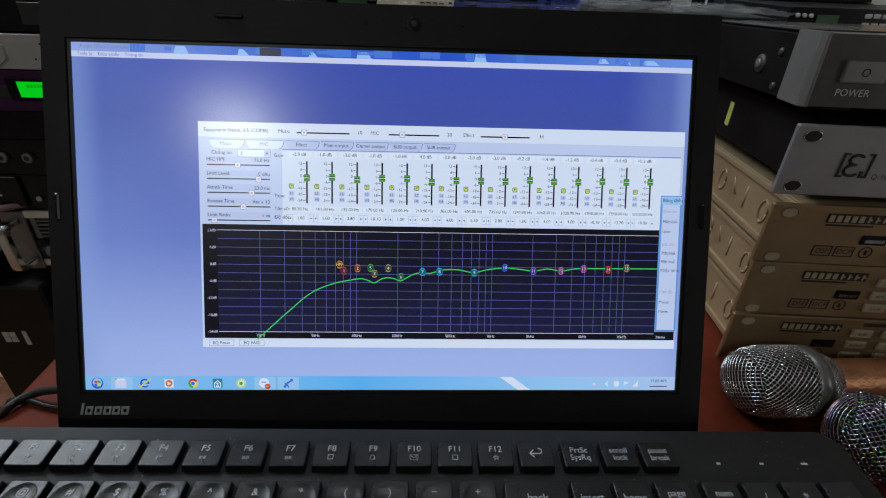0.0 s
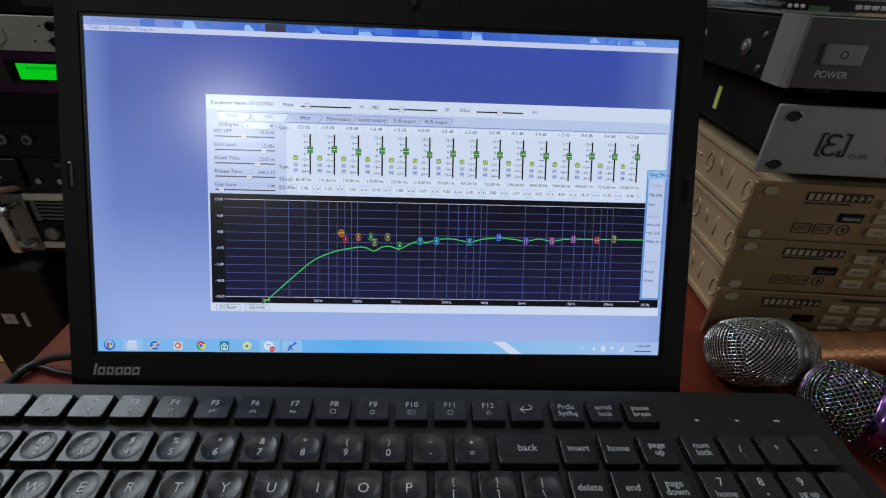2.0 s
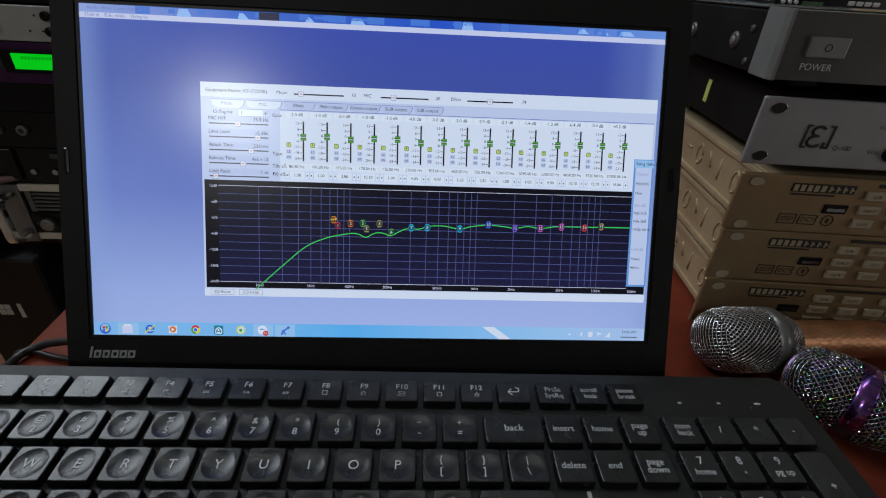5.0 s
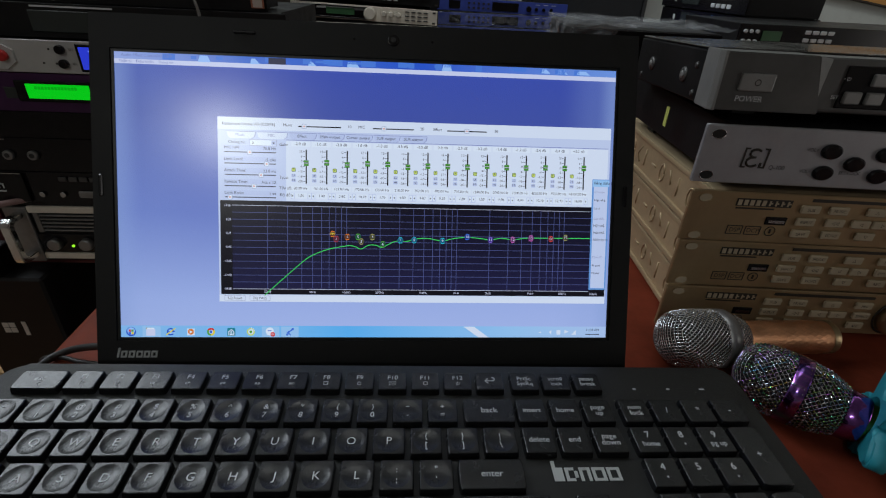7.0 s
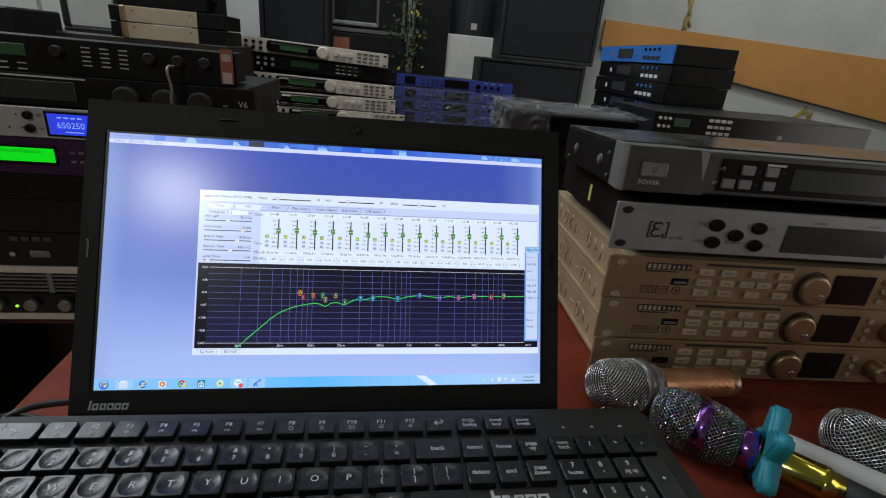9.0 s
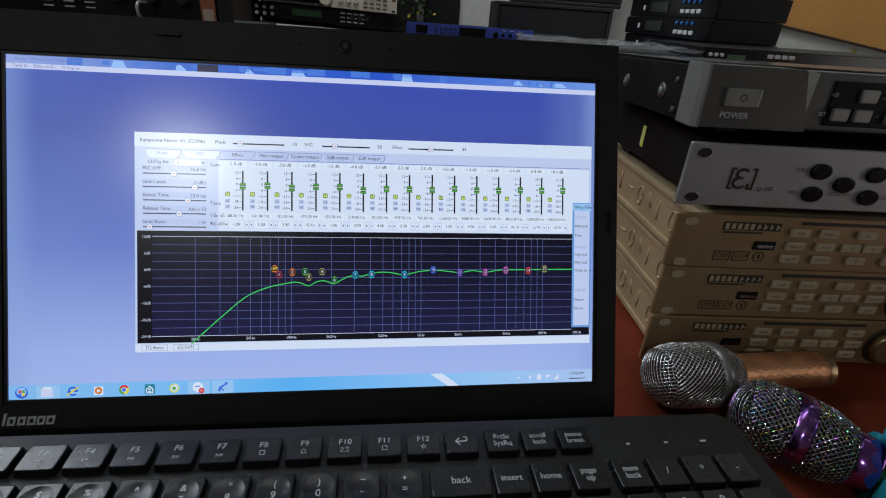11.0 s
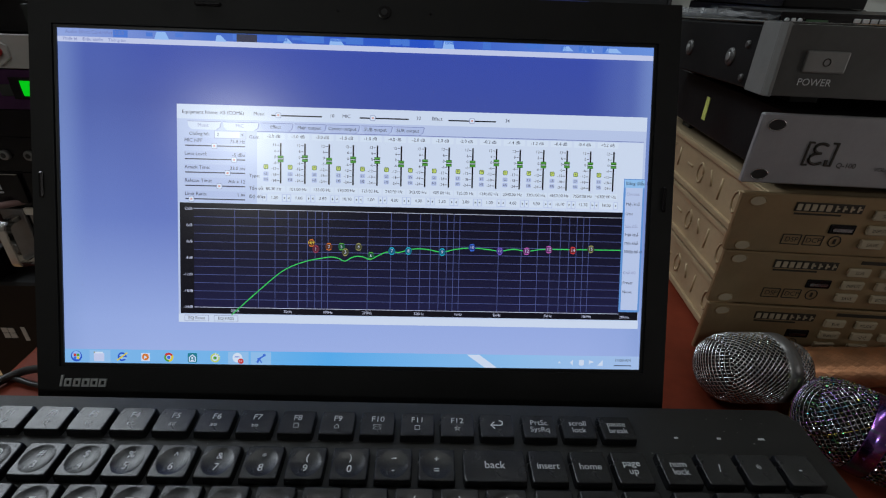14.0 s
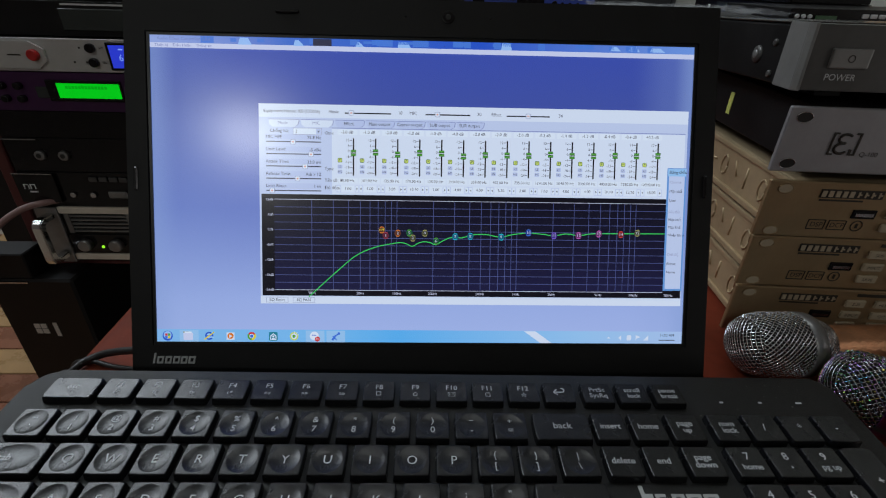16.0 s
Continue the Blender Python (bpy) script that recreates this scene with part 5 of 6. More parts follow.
# silicone anti-roll ring with rounded lobes, slipped over the rainbow microphone
ring_m = pose(0.2665, 0.1935, 0.0246, 0, 2.5, -42.0) @ pose(0.0850, 0, 0.006, -16, 0, 4)
bm = bmesh.new()
seg = 72
outer, inner = [], []
for side in (-0.0065, 0.0065):
    o, i2 = [], []
    for k in range(seg):
        a = 2 * math.pi * k / seg
        r = 0.0275 + 0.0085 * math.cos(5 * a)
        o.append(bm.verts.new((side, r * math.cos(a), r * math.sin(a))))
        i2.append(bm.verts.new((side, 0.0142 * math.cos(a), 0.0142 * math.sin(a))))
    outer.append(o)
    inner.append(i2)
for k in range(seg):
    j = (k + 1) % seg
    for f in ((outer[0][k], outer[0][j], outer[1][j], outer[1][k]), (inner[0][k], inner[1][k], inner[1][j], inner[0][j]), (outer[0][k], inner[0][k], inner[0][j], outer[0][j]), (outer[1][k], outer[1][j], inner[1][j], inner[1][k])):
        bm.faces.new(f).smooth = False
rim = [e for e in bm.edges if len({round(v.co.x, 4) for v in e.verts}) == 1 and min(math.hypot(v.co.y, v.co.z) for v in e.verts) > 0.0172 and abs(math.hypot(e.verts[0].co.y, e.verts[0].co.z) - 0.0142) > 0.003 and all(abs(math.hypot(v.co.y, v.co.z) - 0.0142) > 0.003 for v in e.verts)]
bmesh.ops.bevel(bm, geom=rim, offset=0.0022, segments=3, affect="EDGES")
bm.normal_update()
for f in bm.faces:
    f.smooth = abs(f.normal.x) < 0.97
tagged(part("anti_roll_ring", bm, "teal", m=ring_m), "teal silicone anti-roll ring slipped over the rainbow microphone", "mic ring")

white_body = [(0.064, 0.0178), (0.072, 0.0165), (0.084, 0.0160), (0.180, 0.0148), (0.186, 0.0135)]
microphone(pose(0.4080, 0.1660, 0.0240, 0, 2.5, -44.0), "wireless microphone with a silver woven grille, lying on the table", 0.0232, 0.068, 0.66, white_body, ("steel", "gunedge", "white"), n=36, wire=0.00056)
wm = thing("microphone", pose(0.3650, 0.1570, 0.0122, 0, -1.0, -47.0), "white enamelled microphone handle with dark bands, lying beside the others", "microphone", "microphones on the table")
part("handle", lathe(bmesh.new(), [(0.0, 0.0092), (0.003, 0.0108), (0.10, 0.0112), (0.17, 0.0120)], Matrix.Identity(4), 36), "white", wm)
part("seam", lathe(bmesh.new(), [(0.0700, 0.01114), (0.0708, 0.01116)], Matrix.Identity(4), 36, cap=False), "gunmetal", wm, "thin seam round the handle")
part("switch", bx(0.082, 0.002, 0.0108, 0.012, 0.008, 0.003, 0.001), "gloss", wm)
part("grille", lathe(bmesh.new(), [(0.17, 0.0185), (0.19, 0.0235), (0.215, 0.0255), (0.232, 0.022), (0.238, 0.010)], Matrix.Identity(4), 32), "gunedge", wm)

# clear plastic scrap and paper scrap on the table
tagged(part("paper_scrap", bx(0.2445, 0.118, 0.0008, 0.016, 0.010, 0.0006, m=Matrix.Identity(4)), "paper"), "small scrap of white paper on the table", "paper scrap")
film = material("glossy_wrap_film", (0.5, 0.52, 0.55), 0.18, spec=0.8)
film.node_tree.nodes["Principled BSDF"].inputs["Alpha"].default_value = 0.13
M["wrapfilm"] = film
tagged(part("plastic_scrap", bx(0.345, 0.188, 0.0012, 0.026, 0.016, 0.0016, 0.0005), "wrapfilm"), "crumpled clear plastic wrapper by the microphones", "wrapper")

# ---- cables by the laptop ----
def cable(name, pts, r, mat, label):
    """A smooth cable through a few points."""
    cu = bpy.data.curves.new(name, "CURVE")
    cu.dimensions, cu.bevel_depth, cu.bevel_resolution, cu.resolution_u = "3D", r, 3, 10
    sp = cu.splines.new("BEZIER")
    sp.bezier_points.add(len(pts) - 1)
    for bp, p in zip(sp.bezier_points, pts):
        bp.co, bp.handle_left_type, bp.handle_right_type = p, "AUTO", "AUTO"
    ob0 = bpy.data.objects.new(name, cu)
    me = bpy.data.meshes.new_from_object(ob0)
    bpy.data.objects.remove(ob0)
    me.materials.clear()
    me.materials.append(M[mat])
    for f in me.polygons:
        f.use_smooth = True
    return tagged(new(name, me), label, "cable")


cable("power_cable", [(-0.1910, 0.2170, 0.0220), (-0.2020, 0.2200, 0.0180), (-0.2190, 0.2250, 0.0120), (-0.2350, 0.2270, 0.0060), (-0.2430, 0.2220, 0.0040), (-0.2440, 0.2180, 0.0040), (-0.2580, 0.2060, -0.0100), (-0.2720, 0.1980, -0.1000), (-0.2800, 0.1980, -0.3)], 0.0027, "cable", "black power cable from the laptop over the table's edge")
cable("signal_cable", [(-0.1980, 0.2140, 0.0040), (-0.2050, 0.2170, 0.0030), (-0.2210, 0.2200, 0.0030), (-0.2380, 0.2250, 0.0030), (-0.2570, 0.2300, -0.0060), (-0.2700, 0.2350, -0.2)], 0.0018, "cable", "thin black cable across the table corner")

# ---- rack of audio units on a dark cabinet ----
RX, RY0 = -0.647, 0.69


def rack_unit(name, z, h, mat, label, w=0.483, x=RX, y=RY0, depth=0.32, yaw=0.0, edge=0.0):
    u = thing(name, pose(x, y, z, 0, 0, yaw), label, "audio unit")
    part("front_panel", bx(w / 2, 0.002, h / 2, w, 0.004, h, 0.0008), mat, u)
    part("chassis", bx(w / 2, 0.004 + depth / 2, h / 2, w - 0.03, depth, h - 0.003), "chassis", u)
    return u


def front_text(u, s, x, z, size, mat="legend", name="print", y=-0.0005):
    b = bmesh.new()
    write(b, s, size, Matrix.Translation((x, y, z)) @ UPRIGHT)
    return part(name, b, mat, u)


cabinet = thing("rack_cabinet", pose(RX - 0.02, RY0 + 0.03, -0.72), "dark maroon wooden cabinet holding the audio units", "cabinet")
for px in (-0.012, 0.535):
    part("side_panel", bx(px, 0.20, 0.6655, 0.02, 0.42, 0.295, 0.002), "maroon", cabinet)
part("back_panel", bx(0.262, 0.40, 0.6655, 0.526, 0.015, 0.295), "maroon", cabinet)
part("shelf", bx(0.262, 0.20, 0.5160, 0.568, 0.42, 0.016), "maroon", cabinet)
part("plinth", bx(0.262, 0.265, 0.254, 0.560, 0.29, 0.508), "bench", cabinet)

# power amplifier with chrome handles
amp = rack_unit("power_amplifier", -0.1940, 0.103, "chassis", "black power amplifier with aluminium rails, vents and a chrome handle")
for zz in (0.0105, 0.0975):
    part("rail", bx(0.2615, -0.002, zz, 0.436, 0.006, 0.0115, 0.001), "silverunit", amp)
for i in range(5):
    for s0 in range(4):
        part("vent_slat", bx(0.104 + s0 * 0.100, -0.002, 0.0595 + 0.0068 * i, 0.092, 0.005, 0.0026, 0.0006), "gunedge", amp)
for s0 in range(5):
    part("vent_post", bx(0.053 + s0 * 0.100, -0.001, 0.0735, 0.008, 0.004, 0.036), "gunedge", amp)
part("knob_panel", bx(0.2615, -0.001, 0.0345, 0.436, 0.004, 0.036, 0.001), "gloss", amp)
for u in (0.070, 0.121, 0.172, 0.223):
    part("level_knob", knob_bm(u, 0.0350, 0.0105, 0.012, -0.002, 28), "gunedge", amp)
part("power_light", knob_bm(0.0955, 0.0300, 0.0024, 0.002, -0.003, 12), "ledgreen", amp)
for hx in (0.0315, 0.4515):
    side_ = 1 if hx < 0.2 else -1
    part("handle_plate", bx(hx - 0.0065 * side_, -0.003, 0.0515, 0.036, 0.006, 0.102, 0.001), "gunedge", amp)
    b = bmesh.new()
    arc = [(-0.006, 0.0135), (-0.034, 0.0135), (-0.041, 0.0175), (-0.044, 0.0245), (-0.044, 0.0830), (-0.041, 0.0900), (-0.034, 0.0940), (-0.006, 0.0940)]
    inn = [(-0.006, 0.0225), (-0.026, 0.0225), (-0.031, 0.0245), (-0.033, 0.0300), (-0.033, 0.0770), (-0.031, 0.0830), (-0.026, 0.0850), (-0.006, 0.0850)]
    loops = [[b.verts.new((hx + dx, y, z)) for y, z in lst] for dx in (-0.0075, 0.0075) for lst in (arc, inn)]
    for k in range(7):
        for la, lb in ((0, 1), (2, 3), (0, 2), (1, 3)):
            b.faces.new((loops[la][k], loops[la][k + 1], loops[lb][k + 1], loops[lb][k]))
    for k in (0, 7):
        b.faces.new((loops[0][k], loops[1][k], loops[3][k], loops[2][k]))
    bmesh.ops.recalc_face_normals(b, faces=b.faces)
    bmesh.ops.bevel(b, geom=[e for e in b.edges if e.calc_face_angle(0) > 0.9], offset=0.0016, segments=2, affect="EDGES")
    part("rack_handle", b, "chrome", amp, "chrome bar handle")

gm = rack_unit("sound_processor", -0.0905, 0.058, "gloss", "black sound processor with small buttons and jacks")
part("raised_plate", bx(0.027, -0.003, 0.0325, 0.062, 0.006, 0.048, 0.001), "gloss", gm)
part("bright_edge", bx(0.027, -0.0055, 0.0572, 0.062, 0.003, 0.0012), "steel", gm)
b = bmesh.new()
for cx in (0.0125, 0.0225):
    for qx, qz, qw, qh in ((-0.0034, 0, 0.0016, 0.0080), (0.0034, -0.001 if cx < 0.02 else 0, 0.0016, 0.0060 if cx < 0.02 else 0.0080), (0, 0.0034, 0.0060, 0.0014)):
        box(b, cx + qx, -0.0064, 0.0360 + qz, qw, 0.001, qh)
box(b, 0.0215, -0.0064, 0.0275, 0.0120, 0.001, 0.0024)
part("badge", b, "legend", gm, "plain pale badge shapes")
for i in range(4):
    part("button", bx(0.116 + 0.0157 * i, -0.002, 0.0475, 0.0125, 0.003, 0.0075, 0.0008), "gunmetal", gm)
for u in (0.077, 0.109):
    part("jack", knob_bm(u, 0.021, 0.0045, 0.004, 0, 18), "steel", gm)
part("socket", bx(0.148, -0.002, 0.0215, 0.030, 0.004, 0.012, 0.002), "gunedge", gm)

jk = rack_unit("equaliser", -0.0315, 0.054, "gloss", "black audio unit with two round jacks")
for u in (0.050, 0.086):
    jm = part("jack", knob_bm(u, 0.0275, 0.0075, 0.006, 0, 24), "gunedge", jk)
    part("jack_hole", knob_bm(u, 0.0275, 0.0036, 0.0008, -0.006, 16), "rubber", jm)
part("bright_edge", bx(0.022, -0.001, 0.052, 0.06, 0.003, 0.0015), "steel", jk)
rack_unit("mixer_unit", 0.0230, 0.040, "gloss", "plain black audio unit in the rack")

pu = rack_unit("audio_controller", 0.0635, 0.0545, "purple", "purple-faced controller with a bright green display")
part("display_frame", bx(0.150, -0.001, 0.030, 0.106, 0.004, 0.0300, 0.001), "gloss", pu)
dsp = part("display", bx(0.157, -0.0035, 0.0305, 0.088, 0.0016, 0.0205), "lcdgreen", pu, "bright green display")
b = bmesh.new()
for i in range(13):
    box(b, 0.127 + i * 0.0046, -0.0046, 0.0355, 0.0034, 0.0004, 0.0042)
tagged(part("display_writing", b, "lcdshade", dsp), kind="stuff")
part("small_display", bx(0.089, -0.001, 0.027, 0.017, 0.003, 0.016, 0.0006), "lcd", pu)
for u in (0.035, 0.058):
    for zz in (0.036, 0.018):
        part("knob", knob_bm(u, zz, 0.0052, 0.008, 0, 18), "gloss", pu)
for i in range(6):
    part("small_button", bx(0.225 + 0.012 * (i % 3), -0.001, 0.036 - 0.014 * (i // 3), 0.007, 0.003, 0.004, 0.0005), "gunedge", pu)

wh = rack_unit("wireless_receiver", 0.1195, 0.044, "white", "white wireless receiver with a red button and blue display")
b = bmesh.new()
vs = [(-0.0, 0.004), (0.098, 0.004), (0.112, 0.014), (0.112, 0.030), (0.094, 0.040), (0.0, 0.040)]
lo = [b.verts.new((x, -0.0002, z)) for x, z in vs]
hi = [b.verts.new((x, -0.0035, z)) for x, z in vs]
b.faces.new(hi)
for i in range(6):
    b.faces.new((lo[i], lo[(i + 1) % 6], hi[(i + 1) % 6], hi[i]))
part("raised_plate", b, "white", wh)
part("red_button", knob_bm(0.098, 0.0225, 0.0075, 0.007, -0.003, 24), "red", wh, "round red button")
part("print", bx(0.070, -0.0038, 0.022, 0.018, 0.0005, 0.0018), "darkprint", wh)
for zz in (0.0325, 0.0135):
    part("knob", knob_bm(0.176, zz, 0.0062, 0.006, 0, 24), "gloss", wh)
front_text(wh, "SET", 0.190, 0.0325, 0.0045, "darkprint")
front_text(wh, "SEL", 0.190, 0.0135, 0.0045, "darkprint")
for u, zz in ((0.160, 0.0325), (0.148, 0.0135), (0.165, 0.0135)):
    part("led", knob_bm(u, zz, 0.0014, 0.001, 0, 10), "darkprint", wh)
part("display_frame", bx(0.262, -0.001, 0.022, 0.130, 0.003, 0.037, 0.001), "gloss", wh)
dsp = part("display", bx(0.262, -0.003, 0.022, 0.120, 0.0016, 0.030), "lcdblue", wh, "lit blue display with pale digits")
for gx, digits in ((0.232, "650250"), (0.300, "67")):
    b = bmesh.new()
    write(b, digits, 0.0125, Matrix.Translation((gx, -0.0041, 0.0205)) @ UPRIGHT)
    for k in range(4):
        box(b, gx - 0.014 + 0.009 * k, -0.0041, 0.0318, 0.006, 0.0004, 0.0018)
    box(b, gx + 0.004, -0.0041, 0.0112, 0.024, 0.0004, 0.0012)
    part("digits", b, "lcddigit", dsp)

v6 = rack_unit("karaoke_mixer", 0.1640, 0.045, "chassis", "black karaoke mixer with soft knobs and small print", x=RX + 0.005, y=0.71)
for u in (0.300, 0.355, 0.405):
    part("knob", knob_bm(u, 0.018, 0.0185, 0.012, 0, 28), "rubber", v6)
part("socket", bx(0.440, -0.001, 0.010, 0.012, 0.003, 0.006), "legend", v6)
front_text(v6, "V6", 0.4660, 0.0215, 0.0130)
front_text(v6, "USB", 0.440, 0.018, 0.004)
part("blue_window", bx(0.180, -0.001, 0.022, 0.10, 0.003, 0.028, 0.001), "lcd", v6)
part("print", bx(0.190, -0.0008, 0.041, 0.11, 0.0006, 0.0022), "legend", v6)
kd = rack_unit("karaoke_mixer", 0.2095, 0.050, "chassis", "black karaoke mixer with dull display, knobs and small print", x=RX - 0.022, y=0.72, depth=0.12)
part("display", bx(0.155, -0.001, 0.030, 0.080, 0.003, 0.016, 0.0006), "lcddkgreen", kd)
for u in (0.238, 0.362, 0.402, 0.440):
    part("knob", knob_bm(u, 0.032, 0.0082, 0.010, 0, 22), "rubber", kd)
for cx in (0.275, 0.300, 0.325):
    for i in range(5):
        part("print", bx(cx, -0.0008, 0.040 - 0.0062 * i, 0.012, 0.0006, 0.0016), "legend", kd)
for rowz in (0.012, 0.004):
    for i in range(4):
        part("print", bx(0.115 + 0.024 * i, -0.0008, rowz, 0.012, 0.0006, 0.0018), "legend", kd)
lbl = part("price_label", bx(0.472, -0.006, 0.030, 0.018, 0.001, 0.050), "orangelabel", kd, "orange and white paper label")
part("label_patch", bx(0.472, -0.0068, 0.014, 0.013, 0.0006, 0.016), "paper", lbl)
part("label_patch", bx(0.472, -0.0068, 0.043, 0.013, 0.0006, 0.010), "paper", lbl)
cable("microphone_cable", [(-0.27, 0.705, 0.235), (-0.272, 0.685, 0.232), (-0.268, 0.682, 0.205), (-0.270, 0.684, 0.18), (-0.262, 0.69, 0.16)], 0.0020, "gunlight", "grey cable plugged into the black mixer")
cable("signal_cable", [(-0.60, 0.69, -0.08), (-0.64, 0.66, -0.085), (-0.70, 0.62, -0.14), (-0.78, 0.60, -0.22), (-0.90, 0.62, -0.3), (-1.0, 0.7, -0.716)], 0.0050, "pinkcable", "brownish-pink cable hanging from the rack")

# computer tower beside the cabinet, under the amplifier
pc = thing("computer_tower", pose(-0.745, 0.655, -0.72), "black computer tower with a small pale sticker, on the floor", "computer")
part("case", bx(0.071, 0.080, 0.2535, 0.142, 0.160, 0.507, 0.004), "pcblack", pc)
b = bmesh.new()
for i in range(4):
    box(b, 0.050 + 0.0115 * (i % 2), -0.0005, 0.398 + 0.0115 * (i // 2), 0.010, 0.001, 0.010)
box(b, 0.082, -0.0005, 0.402, 0.007, 0.001, 0.030)
part("sticker", b, "paper", pc, "pale four-square sticker")
part("chrome_strip", bx(0.036, -0.001, 0.503, 0.070, 0.004, 0.003), "steel", pc)
dbx = thing("small_box", pose(-0.800, 0.658, -0.213), "small black box lying on the computer tower", "box")
part("box_body", bx(0.066, 0.024, 0.024, 0.132, 0.048, 0.048, 0.002), "pcblack", dbx)

# ---- shelf of stock behind ----
bench = thing("bench", pose(0, 0, -0.72), "dark wooden bench along the far wall, under the stock", "bench")
part("benchtop", bx(0.10, 1.86, 0.715, 2.5, 0.72, 0.03), "bench", bench)
for lx in (-1.05, 1.25):
    part("leg", bx(lx, 1.55, 0.35, 0.06, 0.06, 0.70), "bench", bench)
    part("leg", bx(lx, 2.15, 0.35, 0.06, 0.06, 0.70), "bench", bench)


def silver_unit(m, dark=False):
    u = thing("effect_unit", m, "black effect unit with a green display" if dark else "silver effect unit with a green display and round knob", "audio unit", "effect units in the stack")
    part("front_panel", bx(0.2415, 0.002, 0.022, 0.483, 0.004, 0.042, 0.0008), "chassis" if dark else "silverunit", u)
    part("chassis", bx(0.2415, 0.12, 0.022, 0.44, 0.23, 0.040), "chassis", u)
    for i in range(6):
        part("knob", knob_bm(0.040 + 0.022 * (i % 3), 0.030 - 0.017 * (i // 3), 0.0052, 0.008, 0, 14), "legend" if dark else "gloss", u)
    if not dark:
        part("display_bezel", bx(0.190, -0.001, 0.022, 0.175, 0.004, 0.034, 0.010, seg=2), "gloss", u)
        part("jog_wheel", knob_bm(0.275, 0.022, 0.0185, 0.014, -0.002, 28), "silverunit", u)
    part("display", bx(0.185, -0.0035, 0.024, 0.086, 0.002, 0.018), "lcddkgreen", u)
    for i in range(3):
        part("knob", knob_bm(0.318 + 0.022 * i, 0.024, 0.0075, 0.008, 0, 16), "silverunit" if not dark else "rubber", u)
    for i in range(12):
        part("button", bx(0.390 + 0.019 * (i % 4) - (0.10 if dark else 0), -0.001, 0.034 - 0.0115 * (i // 4), 0.013, 0.003, 0.0034), "legend" if dark else "gunmetal", u)
    for x in (0.010, 0.473):
        for zz in (0.007, 0.036):
            part("mounting_slot", bx(x, -0.0003, zz, 0.010, 0.001, 0.005), "darkprint", u)
    return u


s1 = silver_unit(pose(-0.409, 1.60, 0.2455, 0, 2.1, -1.5))
s2 = silver_unit(pose(-0.378, 1.615, 0.1985, 0, 2.0, -1.5), True)
copy_thing(s1, pose(-0.385, 1.60, 0.1425, 0, 1.3, -1.5))
copy_thing(s1, pose(-0.378, 1.595, 0.0870, 0, 0, -1.5))
copy_thing(s1, pose(-0.345, 1.59, 0.0415, 0, 0, -1.5))
copy_thing(s2, pose(-0.37, 1.60, -0.0035, 0, 0, -1.5))


def blue_unit(m):
    u = thing("crossover_unit", m, "blue-faced audio processor, partly in clear wrap", "audio unit", "blue processors in the stack")
    part("front_panel", bx(0.2415, 0.002, 0.021, 0.483, 0.004, 0.041, 0.0008), "bluepanel", u)
    part("chassis", bx(0.2415, 0.10, 0.021, 0.44, 0.19, 0.038), "chassis", u)
    part("small_display", bx(0.062, -0.001, 0.021, 0.042, 0.003, 0.026), "gloss", u)
    part("display", bx(0.250, -0.001, 0.021, 0.098, 0.003, 0.028), "gloss", u)
    for i in range(10):
        part("knob", bx(0.115 + 0.018 * (i % 5), -0.001, 0.028 - 0.015 * (i // 5), 0.008, 0.003, 0.006), "darkprint", u)
    for i in range(4):
        part("knob", knob_bm(0.338 + 0.028 * i, 0.019, 0.010 if i == 0 else 0.006, 0.006, 0, 18), "gloss", u)
    for i in range(3):
        part("print", bx(0.37 + 0.03 * i, -0.0004, 0.034, 0.016, 0.0006, 0.002), "legend", u)
    return u


b1 = blue_unit(pose(0.112, 1.90, 0.163, 0, 0.6, 0))
for i, dx in ((1, 0.004), (2, 0.002), (3, 0.006)):
    copy_thing(b1, pose(0.112 + dx, 1.90, 0.160 - 0.0455 * i))
pu2 = thing("box_stack", pose(0.35, 2.0, 0.0), "black carton under the blue units", "box")
part("carton", bx(0, 0, 0.0115, 0.46, 0.22, 0.023), "cab", pu2)

def crumpled(bm, corner, ux, uy, nx, ny, amp, rng):
    """A creased sheet of film spanned by ux and uy from a corner."""
    out = ux.cross(uy).normalized()
    rows = []
    for j in range(ny + 1):
        rows.append([bm.verts.new(corner + ux * ((i + rng.uniform(-0.3, 0.3)) / nx) + uy * ((j + rng.uniform(-0.3, 0.3)) / ny) + out * rng.uniform(0, amp)) for i in range(nx + 1)])
    for ra, rb in zip(rows, rows[1:]):
        for i in range(nx):
            if rng.random() < 0.5:
                bm.faces.new((ra[i], ra[i + 1], rb[i + 1]))
                bm.faces.new((ra[i], rb[i + 1], rb[i]))
            else:
                bm.faces.new((ra[i], ra[i + 1], rb[i]))
                bm.faces.new((ra[i + 1], rb[i + 1], rb[i]))
    return bm


# creased clear wrap over the lower blue units
tagged(part("plastic_wrap", crumpled(bmesh.new(), Vector((0.105, 1.889, 0.012)), Vector((0.50, 0, 0)), Vector((0, 0, 0.150)), 44, 14, 0.009, random.Random(8)), "wrapfilm"), "crinkled clear plastic wrap over the blue units", "wrapper", kind="stuff")


